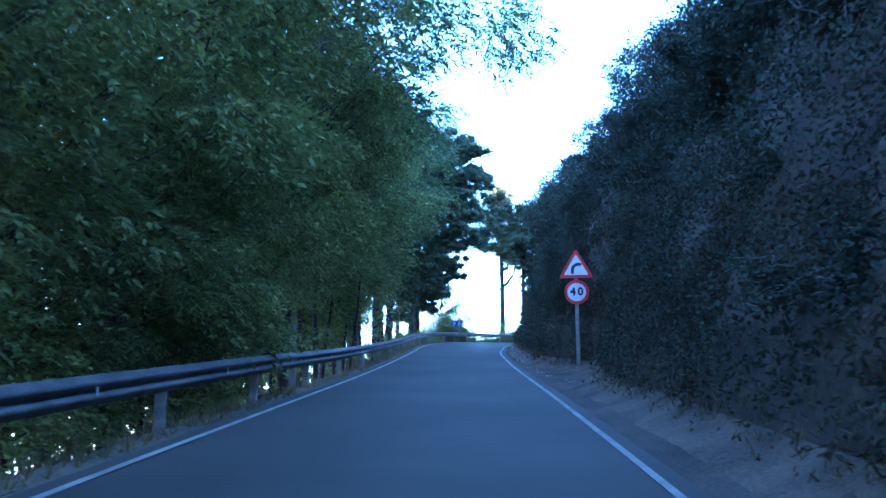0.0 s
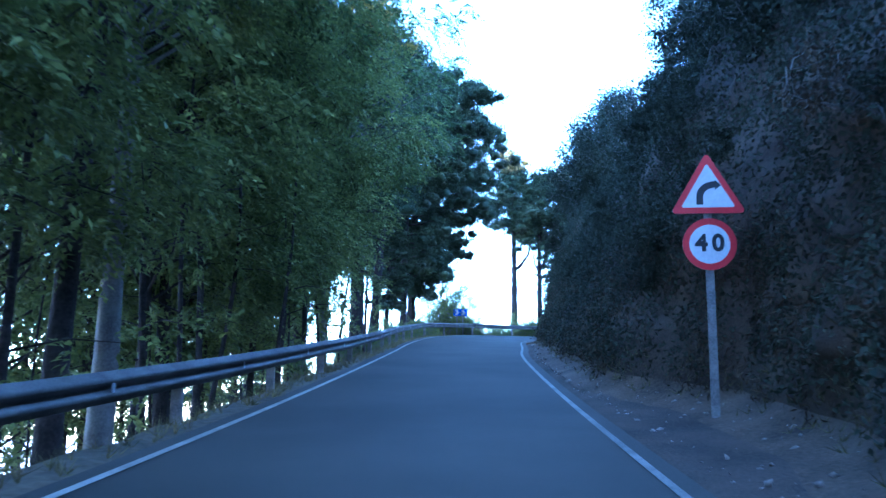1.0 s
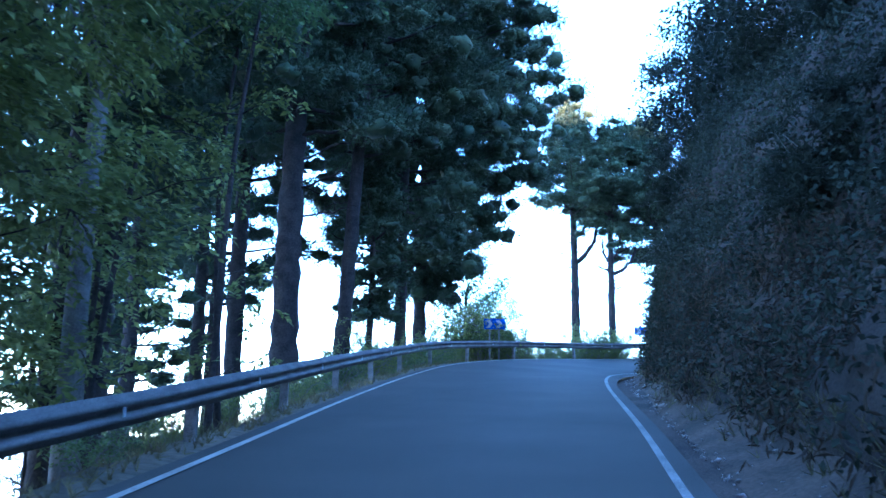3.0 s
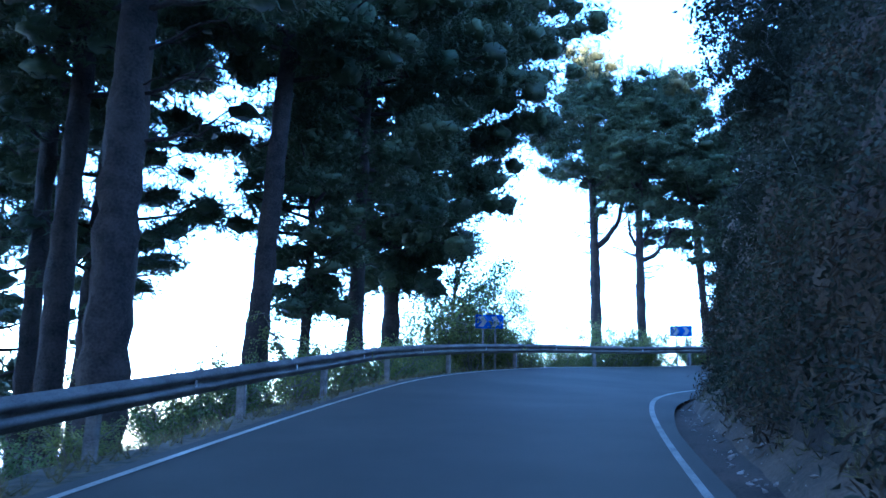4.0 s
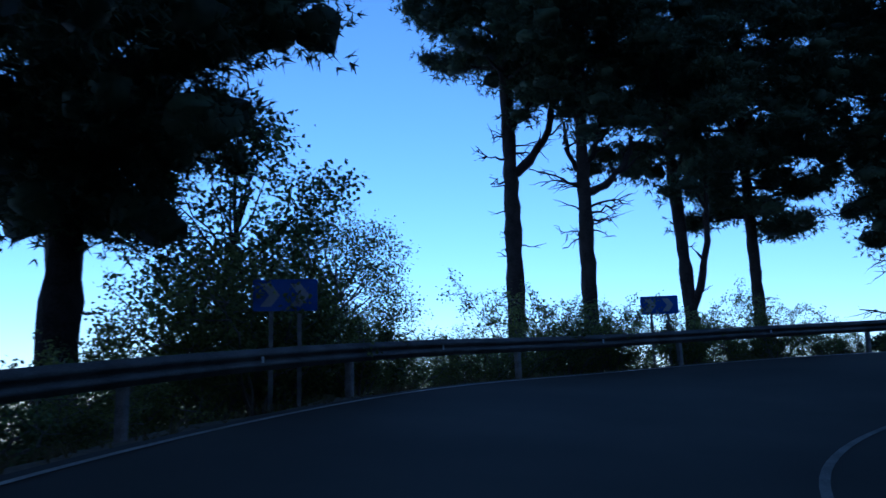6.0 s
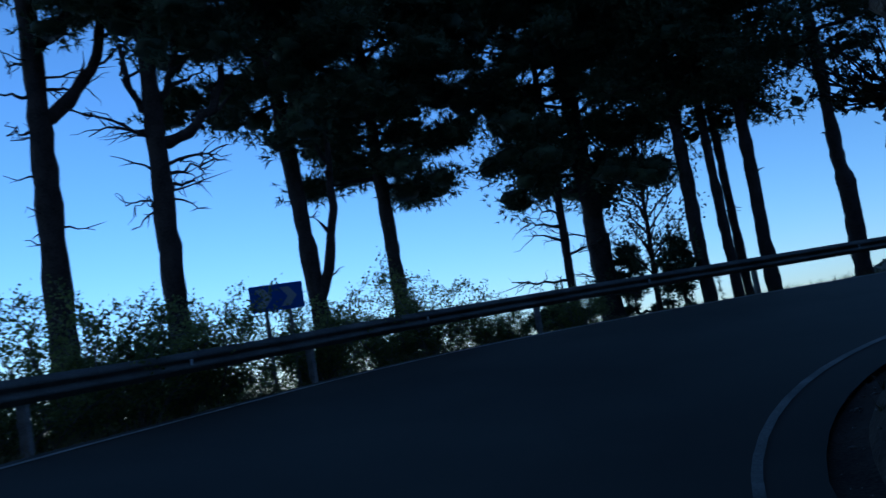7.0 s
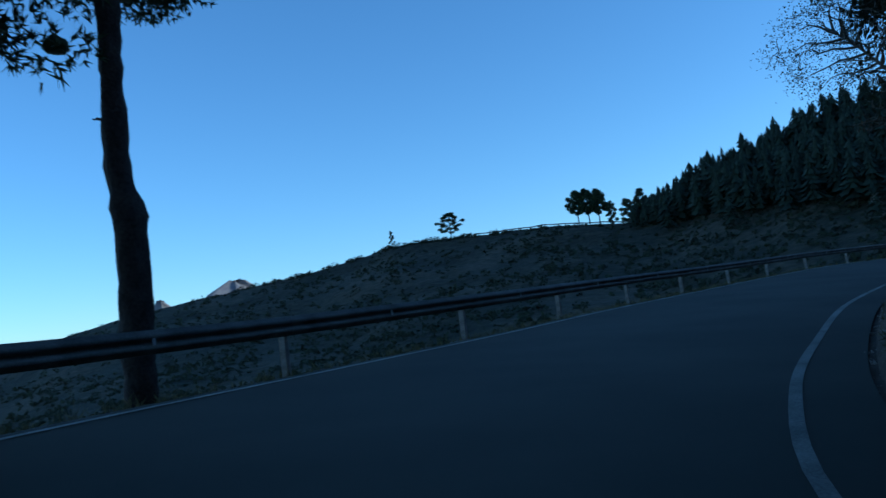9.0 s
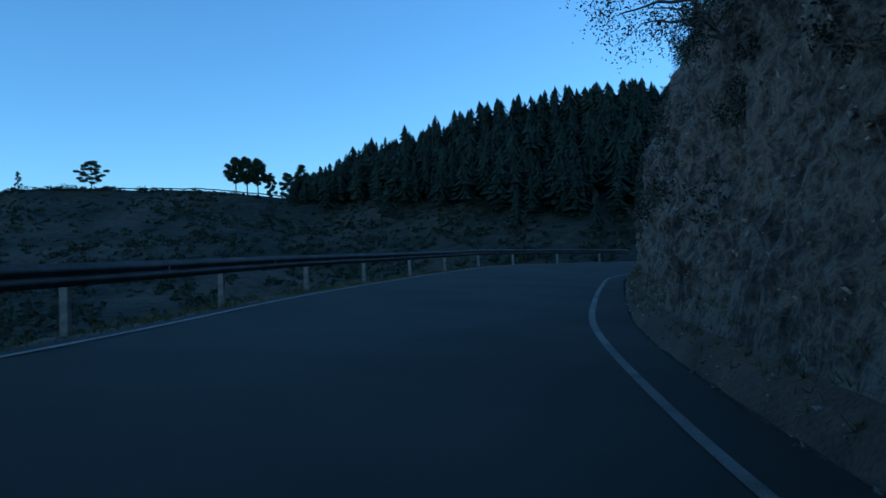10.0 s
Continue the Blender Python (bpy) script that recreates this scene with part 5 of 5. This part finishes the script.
for i in range(66):
    y = -4 + i * 0.86
    x = float(np.interp(y, EL[:, 1][:120], EL[:, 0][:120])) - rng5.uniform(1.6, 6.5)
    h = rng5.uniform(4.5, 8)
    g = thing("sapling", at_slope(x, y), "thin-stemmed young tree with scraggly leaves under the laurels", "tree", "understorey stems")
    tp = trunk_path(h, (rng5.uniform(-0.6, 0.6), rng5.uniform(-0.5, 0.5)), rng5, 0.18)
    k = np.linspace(0, 1, len(tp)); r0 = rng5.uniform(0.035, 0.1)
    child("trunk", mesh_of("trunk", *tube(tp, r0 * (1 - 0.6 * k), 8, rng5, 0.1), BARK, True), g)
    heads = []
    for j in range(9):
        b = tp[int(rng5.integers(5, 16))]; a = rng5.uniform(0, 6.28); ln = rng5.uniform(0.6, 1.4)
        e = b + np.array([math.cos(a) * ln, math.sin(a) * ln, rng5.uniform(-0.25, 0.5)])
        child("limb", mesh_of("limb", *tube(np.stack([b, (b + e) / 2 + [0, 0, 0.1], e]), [0.016, 0.011, 0.004], 4), BARK, True), g)
        heads += [blob(4, e, 0.25, rng5, 0.8, 0.2), blob(3, (b + e) / 2, 0.25, rng5, 0.8, 0.2)]
    c = np.concatenate(heads)
    child("crown", mesh_of("crown", *leaf_sprays(c, rng5.normal(size=c.shape), rng5, 9, 0.4, 0.14, 0.034), LEAVES), g)

# grass and litter along both edges
rng6 = np.random.default_rng(44)
cs = []
for i in range(5200):
    s, off = rng6.uniform(20, LEN_L[-1] - 6), 0.34 + 1.5 * rng6.random() ** 1.4
    p = on_edge(EL, NL, LEN_L, s, off)[0]
    cs.append((p[0], p[1], p[2] + float(np.interp(off, [q[0] for q in OUT_PROFILE], [q[1] for q in OUT_PROFILE]))))
v, f = tufts(np.array(cs), rng6, 0.2, 0.006, 7, 1.6)
tagged(new("grass", mesh_of("grass", v, f, GRASS)), "dry grass tufts along the foot of the guardrail", "grass", kind="stuff")
cs = []
for i in range(2600):
    s, up = rng6.uniform(20, LEN_R[-1] - 10), 0.1 + 0.6 * rng6.random()
    p, a = face_spot(s, up)
    cs.append(p)
v, f = tufts(np.array(cs), rng6, 0.16, 0.006, 7, 1.0)
tagged(new("grass", mesh_of("grass", v, f, GRASS)), "dry grass tufts along the foot of the bank", "grass", kind="stuff")


def pebble(rng):
    d = np.array([[1, 0, 0], [-1, 0, 0], [0, 1, 0], [0, -1, 0], [0, 0, 1], [0, 0, -1], [0.6, 0.6, 0.5], [-0.6, 0.5, -0.5]], float) * rng.uniform(0.6, 1.2, (8, 1))
    return d


tri_faces = np.array([(0, 2, 4), (2, 1, 4), (1, 3, 4), (3, 0, 4), (2, 0, 5), (1, 2, 5), (3, 1, 5), (0, 3, 5)])
pv, pf = [], []
for i in range(9000):
    if i < 1500:
        s, up = rng6.uniform(60, LEN_R[-1] - 12), 0.0
        off = 0.5 + 1.0 * rng6.random()
        p = bank_point(s, off, float(np.interp(off, [q[0] for q in IN_PROFILE], [q[1] for q in IN_PROFILE])))
        size = 0.012 + 0.05 * rng6.random() ** 4
    else:
        p, _ = face_spot(rng6.uniform(100, LEN_R[-1] - 8), 0.4 + 6.5 * rng6.random())
        size = 0.012 + 0.06 * rng6.random() ** 4
    q = (pebble(rng6)[:6] * size * np.array([0.7, 0.7, 1.5])) @ np.array(Euler(rng6.uniform(0, 6, 3)).to_matrix()) + np.array(p)
    pv.append(q); pf.append(tri_faces + 6 * i)
tagged(new("stones", mesh_of("stones", np.concatenate(pv), np.concatenate(pf), STONE)), "loose pale stones on the verge and in the rock face", "stones", kind="stuff")


# ---- across the valley: forest, lone trees, upper road ----
def conifer_verts(h, r, rng, tiers=9, n=9):
    """Jagged tiers of drooping boughs round a thin stem."""
    vs, fs = [], []
    for t in range(tiers):
        u = t / tiers
        z = h * (0.16 + 0.8 * u); rr = r * (1 - u) ** 0.65 * rng.uniform(0.75, 1.15) + 0.14
        a = rng.uniform(0, 6.28)
        for k in range(n):
            b = a + k * 6.283 / n + rng.uniform(-0.2, 0.2); l = rr * rng.uniform(0.6, 1.2)
            o = len(vs)
            vs += [(0, 0, z + h * 0.13), (l * math.cos(b - 0.3) * 0.8, l * math.sin(b - 0.3) * 0.8, z - h * 0.02), (l * math.cos(b), l * math.sin(b), z - h * 0.045 * rng.uniform(0.2, 1.6)), (l * math.cos(b + 0.3) * 0.8, l * math.sin(b + 0.3) * 0.8, z - h * 0.02)]
            fs += [(o, o + 1, o + 2), (o, o + 2, o + 3)]
    o = len(vs)
    for k in range(4):
        b = k * math.pi / 2
        vs += [(0.16 * math.cos(b), 0.16 * math.sin(b), -1), (0, 0, h)]
    fs += [(o, o + 2, o + 1), (o + 2, o + 4, o + 1), (o + 4, o + 6, o + 1), (o + 6, o, o + 1)]
    o = len(vs)
    vs += [(-0.1, 0, h * 0.9), (0.1, 0, h * 0.9), (0, 0, h * 1.04)]
    fs += [(o, o + 1, o + 2)]
    return np.array(vs), np.array(fs)


def hill_spot(az, el_from, el_to, rng):
    """A spot on the hill that is seen between two heights above the level."""
    for _ in range(40):
        u = rng.uniform(0.3, 1.12)
        p = hill_point(az, u)
        e = math.degrees(math.atan2(p[2] - OZ, math.hypot(p[0] - O[0], p[1] - O[1])))
        if el_from <= e <= el_to:
            return p
    return hill_point(az, 1.0)


rng7 = np.random.default_rng(55)
pieces = []
for i in range(1500):
    az = -3.6 - 44 * rng7.random() ** 1.0
    low = float(np.interp(-az, [3, 8, 12, 20, 40], [5.2, 5.0, 4.9, 3.6, 3.2])) - 0.5 * float(rng7.exponential(0.5))
    if rng7.random() < 0.42:
        p = hill_point(az, 1.0 + 0.03 * rng7.uniform(-1, 1))
    else:
        p = hill_spot(az, low, 9, rng7)
    h = (7.5 + 7.0 * rng7.random() ** 1.4) * float(np.interp(-az, [3, 9], [0.55, 1.0]))
    v, f = conifer_verts(h, h * rng7.uniform(0.2, 0.34), rng7, 9, 9)
    pieces.append((v + np.array(p), f))
tagged(new("conifer_forest", mesh_of("conifer_forest", *joined(pieces), CONIFER)), "dark conifer plantation on the hillside, pointed tops against the sky", "forest", kind="stuff")

pieces = []
for i in range(11000):
    az = rng7.uniform(-26, 40)
    u = rng7.uniform(0.12, 1.01)
    if fbm(az * 0.35, u * 7, 15) < rng7.uniform(-0.45, 0.25):
        continue
    p = np.array(hill_point(az, u))
    s = rng7.uniform(0.3, 0.85) * (1.5 if rng7.random() < 0.12 else 1)
    c = blob(9, p + [0, 0, s * 0.35], s, rng7, 0.55, 0.4)
    pieces.append(leaves(c, rng7, s * 1.1, s * 0.5))
for i in range(620):
    az, u = rng7.uniform(-26, 36), (rng7.uniform(0.985, 1.005) if i < 110 else rng7.uniform(0.2, 1.0))
    if i < 110:
        az = rng7.uniform(4.5, 24)
    elif fbm(az * 0.22, u * 5, 9) < 0.1:
        continue
    s = rng7.uniform(0.8, 2.0)
    c = blob(60, np.array(hill_point(az, u)) + [0, 0, s * 0.25], s, rng7, 0.6, 0.4)
    pieces.append(leaves(c, rng7, 0.45, 0.2))
tagged(new("hill_scrub", mesh_of("hill_scrub", *joined(pieces), SCRUB)), "low dark scrub dotted over the cleared hillside", "scrub", kind="stuff")


def hill_tree(az, h, r, low, seed, label, clumps=16, u=1.0, name="hilltop_tree", dens=90):
    rng = np.random.default_rng(seed)
    p = hill_point(az, u)
    g = thing(name, (p[0], p[1], p[2] - 0.4), label, "tree", "hilltop trees")
    tp = trunk_path(h * 0.9, (0, 0), rng, 0.2); k = np.linspace(0, 1, len(tp))
    child("trunk", mesh_of("trunk", *tube(tp, 0.2 * h / 9 * (1 - 0.7 * k), 7), BARK), g)
    cs = []
    for i in range(clumps):
        w = (i + rng.random()) / clumps
        z = low + (h - low) * w
        a = i * 2.4
        l = r * math.sin(math.pi * min(1, 0.25 + 0.7 * w)) * rng.uniform(0.4, 1.0)
        cs.append(blob(dens, (math.cos(a) * l, math.sin(a) * l, z), r * (0.2 if r > 5 or r < 2 else 0.32), rng, 0.4 if r > 5 else 0.7, 0.2))
        child("limb", mesh_of("limb", *tube([(0, 0, z * 0.85), (math.cos(a) * l * 0.6, math.sin(a) * l * 0.6, z * 0.95), (math.cos(a) * l, math.sin(a) * l, z)], [0.08, 0.05, 0.02], 4), BARK), g)
    child("crown", mesh_of("crown", *tufts(np.concatenate(cs), rng, 0.38, 0.08, 5), NEEDLES), g)
    return g


hill_tree(12.65, 6.2, 1.4, 1.2, 101, "slim lone tree on the hill crest", 12)
hill_tree(8.6, 9.5, 5.6, 2.4, 102, "lone spreading pine on the hill crest", 30, dens=110)
for az, h, seed in ((-0.1, 11.5, 103), (-0.8, 12.0, 104), (-1.5, 11.6, 105)):
    hill_tree(az, h, 3.4, 4.4, seed, "tall round-crowned pine in a clump on the crest", 28, dens=190)
hill_tree(-2.3, 7.6, 2.0, 0.8, 106, "small dense pine beside the clump", 18, dens=130)
hill_tree(-3.4, 8.2, 2.6, 0.8, 107, "small dense pine beside the clump", 20, dens=130)
hill_tree(-4.3, 10.5, 2.8, 0.8, 108, "small dense pine beside the clump", 22, dens=130)


def upper_rail():
    """The pale guardrail of the road that runs along the crest."""
    pts = np.array([hill_point(az, 0.992) for az in np.arange(-4.5, 7.4, 0.35)]) + np.array([0, 0, 1.0])
    g = thing("guardrail", tuple(pts[0]), "distant pale guardrail of the road along the crest", "guardrail")
    for a, b in zip(pts[:-1], pts[1:]):
        d = b - a
        m = Matrix.Translation(Vector((a + b) / 2 - pts[0])) @ Vector(d).to_track_quat("X", "Z").to_matrix().to_4x4()
        part("beam", box(float(np.linalg.norm(d)) + 0.05, 0.06, 0.34, 0.01), STEEL, g, "", m)
        part("post", box(0.12, 0.12, 1.3, 0.01), POST_STEEL, g, "", Matrix.Translation(Vector(a - pts[0])) @ pose(0, 0.1, -0.4))
    return g


upper_rail()
rws = []
for az in np.arange(-17, -8.4, 0.4):
    p = np.array(hill_spot(az, 4.55, 4.75, rng7)); d = np.array([math.cos(radians(az)), math.sin(radians(az)), 0])
    rws.append(p)
track = np.array(rws)
for _ in range(4):
    track[1:-1] = (track[:-2] + 2 * track[1:-1] + track[2:]) / 4
v, f = loft([[p + np.array([0, 0, 0.9]), p + np.array([1.6, 0, 1.3])] for p in track])
structure("forest_track", v, f, DIRT, "pale dirt track cut across the hillside below the forest", "track")
